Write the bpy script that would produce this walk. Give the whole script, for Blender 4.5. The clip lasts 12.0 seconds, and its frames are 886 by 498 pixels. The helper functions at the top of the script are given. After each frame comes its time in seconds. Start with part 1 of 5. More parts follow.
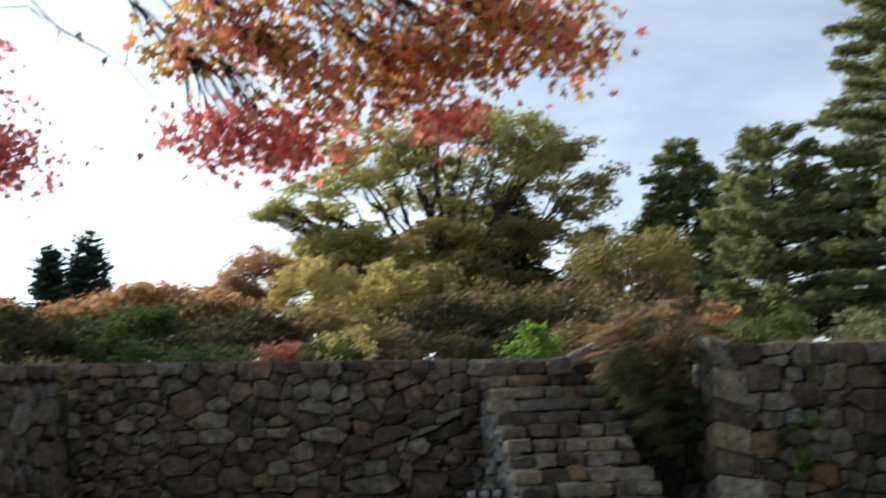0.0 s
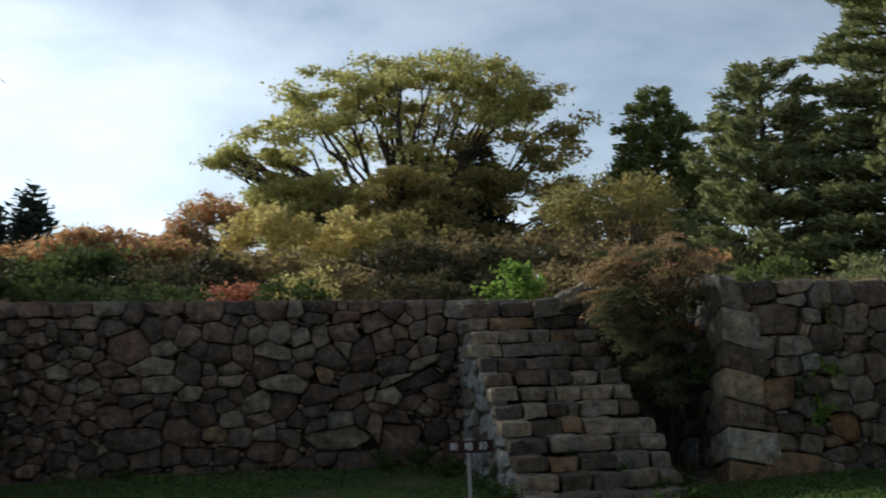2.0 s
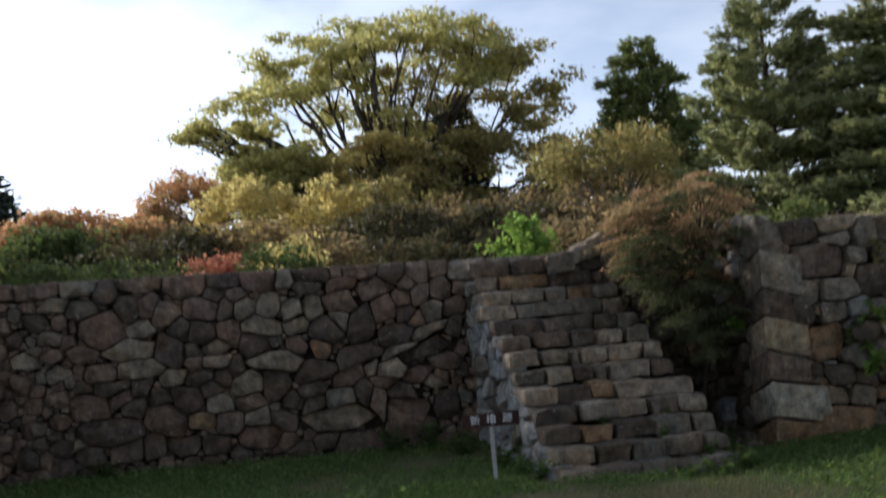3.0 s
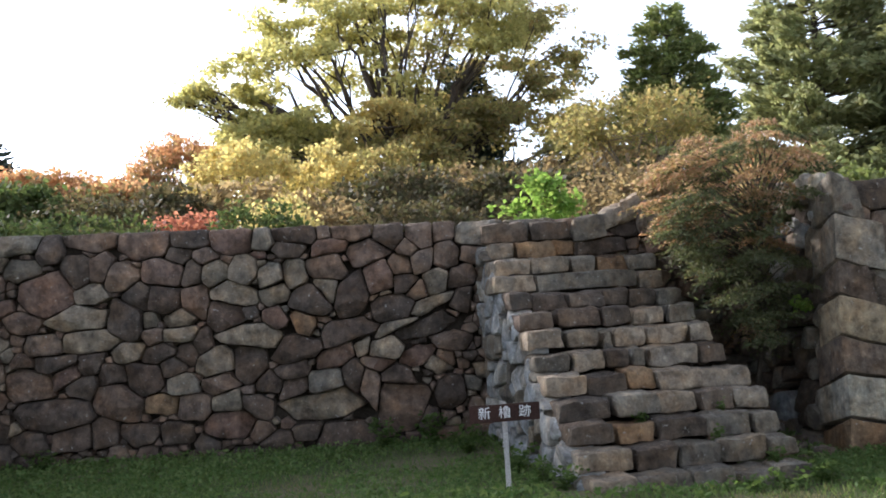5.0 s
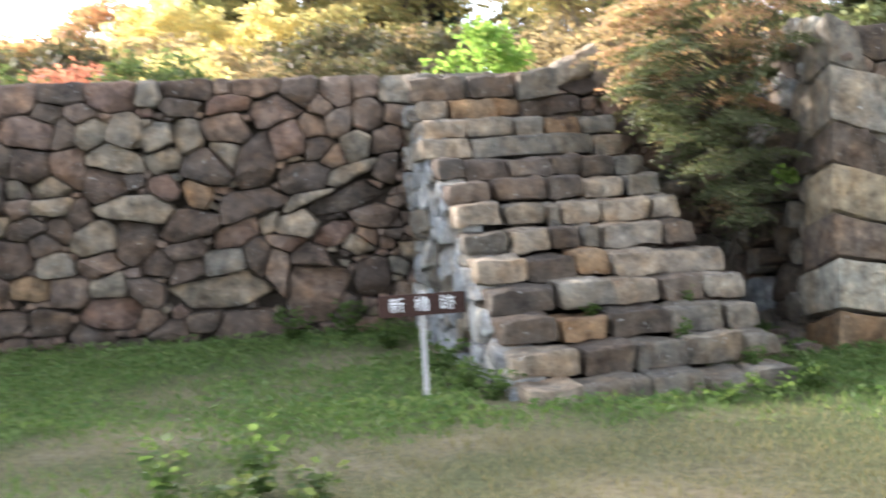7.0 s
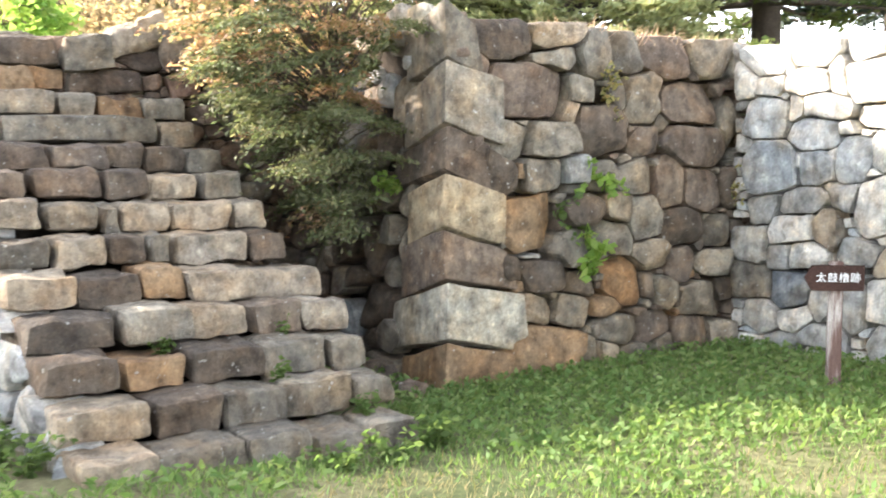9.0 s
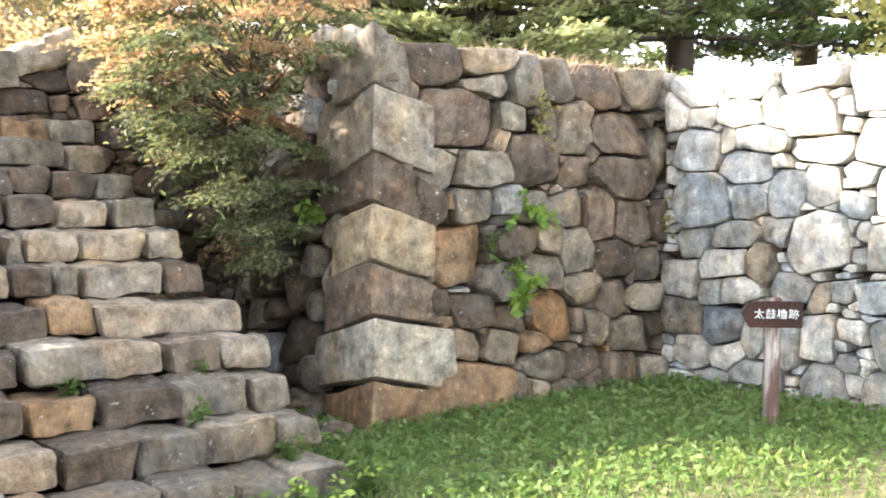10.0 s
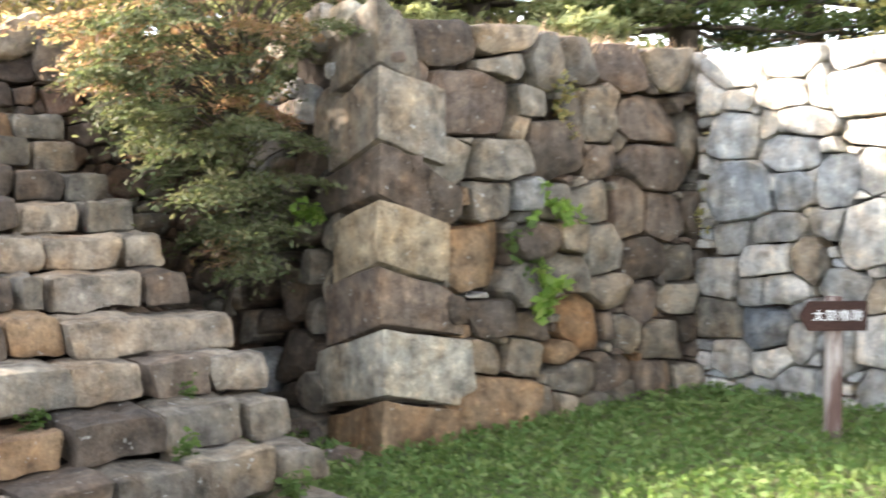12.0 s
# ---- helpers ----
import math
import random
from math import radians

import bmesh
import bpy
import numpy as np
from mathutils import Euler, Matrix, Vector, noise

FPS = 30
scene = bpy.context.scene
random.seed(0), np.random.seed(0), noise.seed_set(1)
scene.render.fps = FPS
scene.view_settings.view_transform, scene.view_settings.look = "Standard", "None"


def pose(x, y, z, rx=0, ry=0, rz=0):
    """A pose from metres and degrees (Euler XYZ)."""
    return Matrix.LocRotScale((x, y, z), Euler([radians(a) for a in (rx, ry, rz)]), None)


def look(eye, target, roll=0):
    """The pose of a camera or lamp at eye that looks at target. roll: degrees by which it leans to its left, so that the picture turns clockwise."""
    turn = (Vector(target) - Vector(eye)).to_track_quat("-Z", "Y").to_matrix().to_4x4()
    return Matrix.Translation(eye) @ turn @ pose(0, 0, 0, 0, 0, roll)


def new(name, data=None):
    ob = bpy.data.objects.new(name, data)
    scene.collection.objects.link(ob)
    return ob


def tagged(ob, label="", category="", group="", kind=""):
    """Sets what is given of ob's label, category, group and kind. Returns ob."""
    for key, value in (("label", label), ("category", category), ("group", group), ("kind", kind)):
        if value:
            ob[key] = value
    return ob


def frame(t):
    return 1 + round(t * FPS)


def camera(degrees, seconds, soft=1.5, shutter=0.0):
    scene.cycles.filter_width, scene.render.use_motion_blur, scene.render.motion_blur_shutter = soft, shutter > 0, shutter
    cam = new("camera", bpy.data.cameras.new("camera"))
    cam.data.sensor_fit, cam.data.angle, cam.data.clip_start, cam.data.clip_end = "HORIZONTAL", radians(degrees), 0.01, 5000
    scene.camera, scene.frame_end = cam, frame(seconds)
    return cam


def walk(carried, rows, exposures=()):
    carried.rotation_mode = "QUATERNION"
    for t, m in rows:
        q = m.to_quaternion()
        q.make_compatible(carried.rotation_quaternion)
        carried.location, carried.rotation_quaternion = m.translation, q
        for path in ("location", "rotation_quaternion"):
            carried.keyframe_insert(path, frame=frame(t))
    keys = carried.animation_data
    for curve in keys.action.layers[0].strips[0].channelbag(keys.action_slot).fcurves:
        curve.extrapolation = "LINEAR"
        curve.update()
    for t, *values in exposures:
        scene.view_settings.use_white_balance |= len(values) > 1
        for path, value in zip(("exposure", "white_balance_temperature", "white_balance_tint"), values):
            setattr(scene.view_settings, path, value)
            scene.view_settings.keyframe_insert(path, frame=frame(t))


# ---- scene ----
cam = camera(40.5, 12.0, soft=1.8, shutter=0.5)
METRES, EYE, TILT, LEAN, TURN = 11.5, 2.27, 0.0, 0.0, 0.0
ROWS = [
    (0.0, 0.0, 0.0, 0.0, 0.25, 5.64, 2.55),
    (0.5, -0.0059, 0.0494, -0.0084, 4.85, 3.58, 3.44),
    (1.0, -0.013, 0.0902, -0.0122, 6.51, 2.56, 3.38),
    (1.5, -0.0146, 0.1322, -0.0222, 5.29, 6.87, 2.82),
    (2.0, -0.0293, 0.1798, -0.03, -2.05, 3.96, 2.24),
    (2.5, -0.0437, 0.243, -0.0341, -3.07, 7.01, 2.45),
    (3.0, -0.0555, 0.3197, -0.0406, -3.09, 2.69, 5.23),
    (3.5, -0.0565, 0.3839, -0.0448, -3.55, 1.25, 5.02),
    (5.5, -0.0311, 0.5718, -0.0586, -2.01, 2.15, 3.26),
    (6.0, -0.0193, 0.6148, -0.0612, -0.8, -0.13, 3.39),
    (6.5, -0.0113, 0.6567, -0.0636, -0.54, -2.14, 3.51),
    (7.0, -0.0009, 0.699, -0.0674, -4.39, -3.88, 3.53),
    (7.5, 0.0072, 0.7436, -0.0666, -11.92, -5.43, 3.06),
    (9.5, 0.0051, 0.884, -0.0685, -29.33, -3.78, -0.71),
    (10.0, 0.0091, 0.896, -0.0685, -31.24, -3.18, -0.80),
    (10.5, 0.0121, 0.909, -0.0675, -32.94, -3.18, -0.90),
    (11.0, 0.0151, 0.922, -0.0685, -34.44, -3.18, -0.80),
    (11.5, 0.0211, 0.937, -0.0705, -35.04, -3.08, -0.40),
    (12.0, 0.0371, 0.969, -0.0755, -31.85, -2.89, 0.30),
]
EXPOSURES = [(0.0, -0.5, 5950, 10), (0.5, -0.75, 5900, 10), (1.0, -0.85, 5850, 10), (1.5, -1.2, 5800, 8), (2.0, -1.05, 5850, 8), (2.5, -0.75, 5900, 9), (3.0, -0.5, 5900, 15), (3.5, 0.8, 5950, 17), (5.5, 0.7, 6000, 18),
             (6.0, 1.2, 5900, 18), (6.5, 1.5, 5900, 18), (7.0, 2.0, 6200, 17), (7.5, 2.1, 6400, 15), (9.5, 2.8, 6600, 16), (12.0, 2.5, 6600, 17)]
walk(cam, [(t, pose(0, 0, EYE, TILT, LEAN, TURN) @ pose(METRES * x, METRES * y, METRES * z, 90 + pitch, roll, yaw)) for t, x, y, z, yaw, pitch, roll in ROWS],
     exposures=EXPOSURES)

# ---- world and sun ----
SUN_AZ, SUN_EL = radians(-50), radians(24)     # azimuth from +y towards +x
sun_way = Vector((math.sin(SUN_AZ) * math.cos(SUN_EL), math.cos(SUN_AZ) * math.cos(SUN_EL), math.sin(SUN_EL)))
lamp = bpy.data.lights.new("sun", "SUN")
lamp.energy, lamp.angle, lamp.color = 5.0, radians(2.0), (1.0, 0.93, 0.82)
new("sun", lamp).matrix_world = look(sun_way * 60, (0, 0, 0))

world = bpy.data.worlds.new("sky")
scene.world = world
world.use_nodes = True
wt = world.node_tree
wt.nodes.clear()


def wnode(kind, **values):
    n = wt.nodes.new(kind)
    for key, value in values.items():
        n.inputs[key.replace("_", " ")].default_value = value
    return n


w_out = wt.nodes.new("ShaderNodeOutputWorld")
w_bg = wt.nodes.new("ShaderNodeBackground")
w_bg.inputs["Strength"].default_value = 0.135
w_sky = wt.nodes.new("ShaderNodeTexSky")
w_sky.sky_type, w_sky.sun_disc = "NISHITA", False
w_sky.sun_elevation, w_sky.sun_rotation = SUN_EL, SUN_AZ
w_sky.air_density, w_sky.dust_density, w_sky.ozone_density = 1.0, 0.6, 3.0
w_co = wt.nodes.new("ShaderNodeTexCoord")
w_map = wt.nodes.new("ShaderNodeMapping")
w_map.inputs["Scale"].default_value = (1.0, 1.0, 2.6)
w_map.inputs["Location"].default_value = (0.35, 0.1, 0.2)
w_noise = wnode("ShaderNodeTexNoise", Scale=2.3, Detail=6.0, Roughness=0.55, Distortion=0.3)
w_ramp = wt.nodes.new("ShaderNodeValToRGB")
w_ramp.color_ramp.elements[0].position, w_ramp.color_ramp.elements[1].position = 0.38, 0.72
w_ramp.color_ramp.elements[0].color = (0.34, 0.34, 0.34, 1)
w_mix = wt.nodes.new("ShaderNodeMix")
w_mix.data_type = "RGBA"
w_bw = wt.nodes.new("ShaderNodeRGBToBW")
w_lit = wt.nodes.new("ShaderNodeVectorMath")
w_lit.operation = "MULTIPLY"
w_lit.inputs[1].default_value = (3.35, 3.55, 3.7)
wt.links.new(w_sky.outputs["Color"], w_bw.inputs["Color"])
wt.links.new(w_bw.outputs["Val"], w_lit.inputs[0])
wt.links.new(w_lit.outputs[0], w_mix.inputs[7])
wt.links.new(w_co.outputs["Generated"], w_map.inputs["Vector"])
wt.links.new(w_map.outputs["Vector"], w_noise.inputs["Vector"])
wt.links.new(w_noise.outputs["Fac"], w_ramp.inputs["Fac"])
wt.links.new(w_ramp.outputs["Color"], w_mix.inputs[0])
wt.links.new(w_sky.outputs["Color"], w_mix.inputs[6])
wt.links.new(w_mix.outputs[2], w_bg.inputs["Color"])
wt.links.new(w_bg.outputs["Background"], w_out.inputs["Surface"])


# ---- materials ----
def node_mat(name):
    m = bpy.data.materials.new(name)
    m.use_nodes = True
    nt = m.node_tree
    return m, nt, nt.nodes["Principled BSDF"]


def ramp_node(nt, stops, mode="LINEAR"):
    r = nt.nodes.new("ShaderNodeValToRGB")
    r.color_ramp.interpolation = mode
    els = r.color_ramp.elements
    while len(els) < len(stops):
        els.new(0.5)
    for e, (p, c) in zip(els, stops):
        e.position, e.color = p, (*c, 1)
    return r


def noise_node(nt, co, scale, detail=4.0, rough=0.6, kind="ShaderNodeTexNoise"):
    n = nt.nodes.new(kind)
    n.inputs["Scale"].default_value = scale
    if kind == "ShaderNodeTexNoise":
        n.inputs["Detail"].default_value, n.inputs["Roughness"].default_value = detail, rough
    nt.links.new(co, n.inputs["Vector"])
    return n


def mix_node(nt, fac, a, b, blend="MIX"):
    m = nt.nodes.new("ShaderNodeMix")
    m.data_type, m.blend_type = "RGBA", blend
    for sock, value in ((0, fac), (6, a), (7, b)):
        if isinstance(value, (int, float)):
            m.inputs[sock].default_value = value
        elif isinstance(value, tuple):
            m.inputs[sock].default_value = (*value, 1)
        else:
            nt.links.new(value, m.inputs[sock])
    return m.outputs[2]


def stone_mat(name, colours, lichen=(0.46, 0.46, 0.42), lichen_at=0.665):
    """Rough field stone: a hue for each piece, mottling, lichen spots, dark streaks and grain."""
    m, nt, bsdf = node_mat(name)
    geo = nt.nodes.new("ShaderNodeNewGeometry")
    info = nt.nodes.new("ShaderNodeObjectInfo")
    both = nt.nodes.new("ShaderNodeMath")
    both.operation = "ADD"
    nt.links.new(geo.outputs["Random Per Island"], both.inputs[0])
    nt.links.new(info.outputs["Random"], both.inputs[1])
    wrap = nt.nodes.new("ShaderNodeMath")
    wrap.operation = "FRACT"
    nt.links.new(both.outputs[0], wrap.inputs[0])
    pick = wrap.outputs[0]
    co = geo.outputs["Position"]
    hue = ramp_node(nt, [(i / max(1, len(colours) - 1), c) for i, c in enumerate(colours)])
    nt.links.new(pick, hue.inputs["Fac"])
    mottle = noise_node(nt, co, 7.0, 6.0, 0.65)
    mr = ramp_node(nt, [(0.32, (0.5, 0.49, 0.47)), (0.48, (0.95, 0.94, 0.92)), (0.66, (1.42, 1.4, 1.34))])
    nt.links.new(mottle.outputs["Fac"], mr.inputs["Fac"])
    col = mix_node(nt, 1.0, hue.outputs["Color"], mr.outputs["Color"], "MULTIPLY")
    warm = noise_node(nt, co, 4.2, 5.0, 0.6)
    wr = ramp_node(nt, [(0.36, (0.9, 0.93, 0.95)), (0.5, (1.02, 0.99, 0.94)), (0.68, (1.15, 0.98, 0.79))])
    nt.links.new(warm.outputs["Fac"], wr.inputs["Fac"])
    col = mix_node(nt, 1.0, col, wr.outputs["Color"], "MULTIPLY")
    spots = noise_node(nt, co, 23.0, 3.0, 0.6)
    sr = ramp_node(nt, [(lichen_at, (0, 0, 0)), (lichen_at + 0.05, (0.7, 0.7, 0.7))])
    nt.links.new(spots.outputs["Fac"], sr.inputs["Fac"])
    col = mix_node(nt, sr.outputs["Color"], col, lichen)
    patch = noise_node(nt, co, 9.5, 8.0, 0.72)
    pr = ramp_node(nt, [(0.38, (0.45, 0.44, 0.43)), (0.47, (0.95, 0.95, 0.95)), (0.56, (1.0, 1.0, 1.0)), (0.63, (1.7, 1.68, 1.6))])
    nt.links.new(patch.outputs["Fac"], pr.inputs["Fac"])
    col = mix_node(nt, 0.62, col, pr.outputs["Color"], "MULTIPLY")
    upright = nt.nodes.new("ShaderNodeMapping")
    upright.inputs["Scale"].default_value = (1, 1, 0.16)
    nt.links.new(co, upright.inputs["Vector"])
    runs = noise_node(nt, upright.outputs["Vector"], 17.0, 5.0, 0.65)
    rr = ramp_node(nt, [(0.36, (0.68, 0.66, 0.63)), (0.5, (1, 1, 1)), (0.64, (1.25, 1.24, 1.2))])
    nt.links.new(runs.outputs["Fac"], rr.inputs["Fac"])
    col = mix_node(nt, 0.45, col, rr.outputs["Color"], "MULTIPLY")
    grain = noise_node(nt, co, 70.0, 4.0, 0.7)
    gr = ramp_node(nt, [(0.32, (0.84, 0.83, 0.82)), (0.68, (1.15, 1.15, 1.14))])
    nt.links.new(grain.outputs["Fac"], gr.inputs["Fac"])
    col = mix_node(nt, 1.0, col, gr.outputs["Color"], "MULTIPLY")
    nt.links.new(col, bsdf.inputs["Base Color"])
    bsdf.inputs["Roughness"].default_value = 0.88
    bsdf.inputs["Specular IOR Level"].default_value = 0.25
    rough = noise_node(nt, co, 14.0, 9.0, 0.75)
    bump = nt.nodes.new("ShaderNodeBump")
    bump.inputs["Strength"].default_value, bump.inputs["Distance"].default_value = 0.9, 0.055
    nt.links.new(rough.outputs["Fac"], bump.inputs["Height"])
    pits = noise_node(nt, co, 38.0, 5.0, 0.65)
    fine = nt.nodes.new("ShaderNodeBump")
    fine.inputs["Strength"].default_value, fine.inputs["Distance"].default_value = 0.7, 0.014
    nt.links.new(pits.outputs["Fac"], fine.inputs["Height"])
    nt.links.new(bump.outputs["Normal"], fine.inputs["Normal"])
    nt.links.new(fine.outputs["Normal"], bsdf.inputs["Normal"])
    return m


BROWN = stone_mat("brown_field_stone", [(0.118, 0.091, 0.073), (0.163, 0.129, 0.101), (0.134, 0.109, 0.091), (0.198, 0.158, 0.123), (0.15, 0.111, 0.089), (0.174, 0.147, 0.12)])
DARK = stone_mat("dark_field_stone", [(0.08, 0.066, 0.053), (0.112, 0.09, 0.071), (0.095, 0.08, 0.066), (0.132, 0.102, 0.079)])
PALE = stone_mat("pale_field_stone", [(0.277, 0.227, 0.172), (0.328, 0.273, 0.21), (0.244, 0.206, 0.16), (0.302, 0.265, 0.218)])
TAN = stone_mat("tan_field_stone", [(0.215, 0.178, 0.134), (0.27, 0.227, 0.175), (0.193, 0.164, 0.128), (0.24, 0.212, 0.17)])
COOL = stone_mat("cool_grey_granite", [(0.27, 0.27, 0.262), (0.33, 0.328, 0.315), (0.22, 0.222, 0.22)])
OCHRE = stone_mat("ochre_stone", [(0.24, 0.148, 0.08), (0.215, 0.147, 0.092), (0.27, 0.184, 0.11)])
GREY = stone_mat("grey_granite", [(0.165, 0.15, 0.126), (0.25, 0.226, 0.186), (0.125, 0.114, 0.097), (0.215, 0.188, 0.15)])
# shade tint: its blue stands in for skylight on faces out of the sun
SHADE_BLUE = stone_mat("sky_tinted_shade_stone", [(0.307, 0.327, 0.341), (0.406, 0.426, 0.436), (0.248, 0.267, 0.283), (0.465, 0.475, 0.47)])
# pale stone, whitened further to paint sunlight on the side wall's top
WHITE = stone_mat("pale_sunlit_granite", [(0.521, 0.504, 0.47), (0.437, 0.428, 0.403), (0.554, 0.538, 0.496)], (0.3, 0.3, 0.27))
RUSSET = stone_mat("russet_field_stone", [(0.135, 0.098, 0.077), (0.19, 0.139, 0.107), (0.15, 0.115, 0.095), (0.225, 0.168, 0.128), (0.17, 0.115, 0.092), (0.195, 0.155, 0.126)])
UMBER = stone_mat("umber_field_stone", [(0.085, 0.066, 0.054), (0.118, 0.09, 0.072), (0.1, 0.083, 0.07), (0.14, 0.103, 0.082)])
LIME = stone_mat("pale_limy_granite", [(0.42, 0.395, 0.33), (0.38, 0.36, 0.31)])
SLATE = stone_mat("dark_slate_blue_stone", [(0.15, 0.17, 0.19), (0.18, 0.2, 0.22)])
STAINED = stone_mat("ochre_stained_granite", [(0.33, 0.268, 0.185), (0.36, 0.3, 0.215)])


def earth_mat(name, a, b, c, scale=2.0, bump_d=0.04, stretch=1.0):
    m, nt, bsdf = node_mat(name)
    co = nt.nodes.new("ShaderNodeNewGeometry").outputs["Position"]
    if stretch != 1.0:
        along = nt.nodes.new("ShaderNodeMapping")
        along.inputs["Scale"].default_value = (1, 1, stretch)
        nt.links.new(co, along.inputs["Vector"])
        co = along.outputs["Vector"]
    big = noise_node(nt, co, scale * 0.22, 4.0, 0.6)
    small = noise_node(nt, co, scale * 9, 6.0, 0.7)
    r1 = ramp_node(nt, [(0.36, a), (0.5, b), (0.64, c)])
    nt.links.new(big.outputs["Fac"], r1.inputs["Fac"])
    r2 = ramp_node(nt, [(0.3, (0.55, 0.55, 0.55)), (0.7, (1.35, 1.35, 1.35))])
    nt.links.new(small.outputs["Fac"], r2.inputs["Fac"])
    nt.links.new(mix_node(nt, 1.0, r1.outputs["Color"], r2.outputs["Color"], "MULTIPLY"), bsdf.inputs["Base Color"])
    bsdf.inputs["Roughness"].default_value = 0.95
    bsdf.inputs["Specular IOR Level"].default_value = 0.1
    bump = nt.nodes.new("ShaderNodeBump")
    bump.inputs["Strength"].default_value, bump.inputs["Distance"].default_value = 0.8, bump_d
    nt.links.new(small.outputs["Fac"], bump.inputs["Height"])
    nt.links.new(bump.outputs["Normal"], bsdf.inputs["Normal"])
    return m


TURF = earth_mat("turf", (0.075, 0.092, 0.038), (0.118, 0.118, 0.058), (0.2, 0.168, 0.105))
SOIL = earth_mat("wall_fill_soil", (0.035, 0.028, 0.022), (0.05, 0.04, 0.03), (0.065, 0.052, 0.04), 4.0)
BARK = earth_mat("bark", (0.06, 0.048, 0.038), (0.09, 0.072, 0.055), (0.12, 0.10, 0.08), 6.0, 0.02)
PALEBARK = earth_mat("pale_bark", (0.16, 0.135, 0.10), (0.21, 0.175, 0.13), (0.25, 0.21, 0.16), 6.0, 0.02)
POSTWOOD = earth_mat("weathered_post_wood", (0.085, 0.05, 0.04), (0.13, 0.085, 0.07), (0.42, 0.38, 0.34), 60.0, 0.004, 0.12)
PALEPOST = earth_mat("grey_post_wood", (0.30, 0.30, 0.28), (0.38, 0.37, 0.34), (0.44, 0.42, 0.38), 9.0, 0.003)
BOARD = earth_mat("dark_brown_board_paint", (0.038, 0.022, 0.018), (0.05, 0.028, 0.022), (0.06, 0.036, 0.028), 8.0, 0.002)
LETTER = earth_mat("white_letter_paint", (0.62, 0.62, 0.6), (0.72, 0.72, 0.70), (0.78, 0.78, 0.76), 8.0, 0.001)


def leaf_mat(name, colours, through_part=0.55):
    m, nt, bsdf = node_mat(name)
    geo = nt.nodes.new("ShaderNodeNewGeometry")
    r = ramp_node(nt, [(i / max(1, len(colours) - 1), c) for i, c in enumerate(colours)])
    nt.links.new(geo.outputs["Random Per Island"], r.inputs["Fac"])
    nt.links.new(r.outputs["Color"], bsdf.inputs["Base Color"])
    bsdf.inputs["Roughness"].default_value = 0.65
    bsdf.inputs["Specular IOR Level"].default_value = 0.18
    tr = nt.nodes.new("ShaderNodeBsdfTranslucent")
    bright = mix_node(nt, 1.0, r.outputs["Color"], (2.0, 1.95, 1.5), "MULTIPLY")
    nt.links.new(bright, tr.inputs["Color"])
    mx = nt.nodes.new("ShaderNodeMixShader")
    mx.inputs[0].default_value = through_part
    nt.links.new(bsdf.outputs["BSDF"], mx.inputs[1])
    nt.links.new(tr.outputs["BSDF"], mx.inputs[2])
    nt.links.new(mx.outputs[0], nt.nodes["Material Output"].inputs["Surface"])
    return m


LEAF_GOLD = leaf_mat("gold_green_leaf", [(0.32, 0.31, 0.14), (0.42, 0.39, 0.17), (0.25, 0.26, 0.12), (0.48, 0.42, 0.19)])
LEAF_OLIVE = leaf_mat("olive_leaf", [(0.19, 0.19, 0.08), (0.27, 0.24, 0.1), (0.165, 0.15, 0.072), (0.3, 0.22, 0.1)])
LEAF_YELLOW = leaf_mat("yellow_leaf", [(0.44, 0.37, 0.16), (0.5, 0.42, 0.19), (0.34, 0.32, 0.15), (0.4, 0.3, 0.14)])
LEAF_RUST = leaf_mat("rust_leaf", [(0.42, 0.22, 0.13), (0.32, 0.18, 0.10), (0.46, 0.28, 0.17), (0.24, 0.19, 0.09)])
LEAF_BROWN = leaf_mat("brown_leaf", [(0.2, 0.15, 0.09), (0.27, 0.2, 0.11), (0.16, 0.12, 0.075), (0.26, 0.22, 0.12)])
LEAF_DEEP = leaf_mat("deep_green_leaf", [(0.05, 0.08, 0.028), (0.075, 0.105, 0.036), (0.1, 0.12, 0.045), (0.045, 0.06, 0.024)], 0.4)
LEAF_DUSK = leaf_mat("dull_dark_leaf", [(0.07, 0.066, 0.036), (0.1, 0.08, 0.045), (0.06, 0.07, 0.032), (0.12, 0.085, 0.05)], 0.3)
LEAF_RED = leaf_mat("red_leaf", [(0.3, 0.12, 0.09), (0.36, 0.16, 0.11), (0.26, 0.1, 0.08)])
LEAF_GREEN = leaf_mat("bright_green_leaf", [(0.14, 0.23, 0.05), (0.2, 0.3, 0.07), (0.09, 0.17, 0.035), (0.27, 0.33, 0.1)])
LEAF_WEED = leaf_mat("weed_leaf", [(0.05, 0.086, 0.026), (0.07, 0.115, 0.032), (0.1, 0.145, 0.048), (0.042, 0.066, 0.02)])
LEAF_SPRUCE = leaf_mat("blue_green_needle", [(0.165, 0.19, 0.095), (0.24, 0.265, 0.13), (0.29, 0.3, 0.15), (0.15, 0.15, 0.065)], 0.35)
LEAF_JUNIPER = leaf_mat("juniper_needle", [(0.11, 0.145, 0.045), (0.18, 0.215, 0.07), (0.09, 0.115, 0.045), (0.23, 0.235, 0.095)], 0.35)
LEAF_CEDAR = leaf_mat("dark_cedar_needle", [(0.03, 0.045, 0.035), (0.045, 0.06, 0.045), (0.05, 0.07, 0.05)], 0.1)
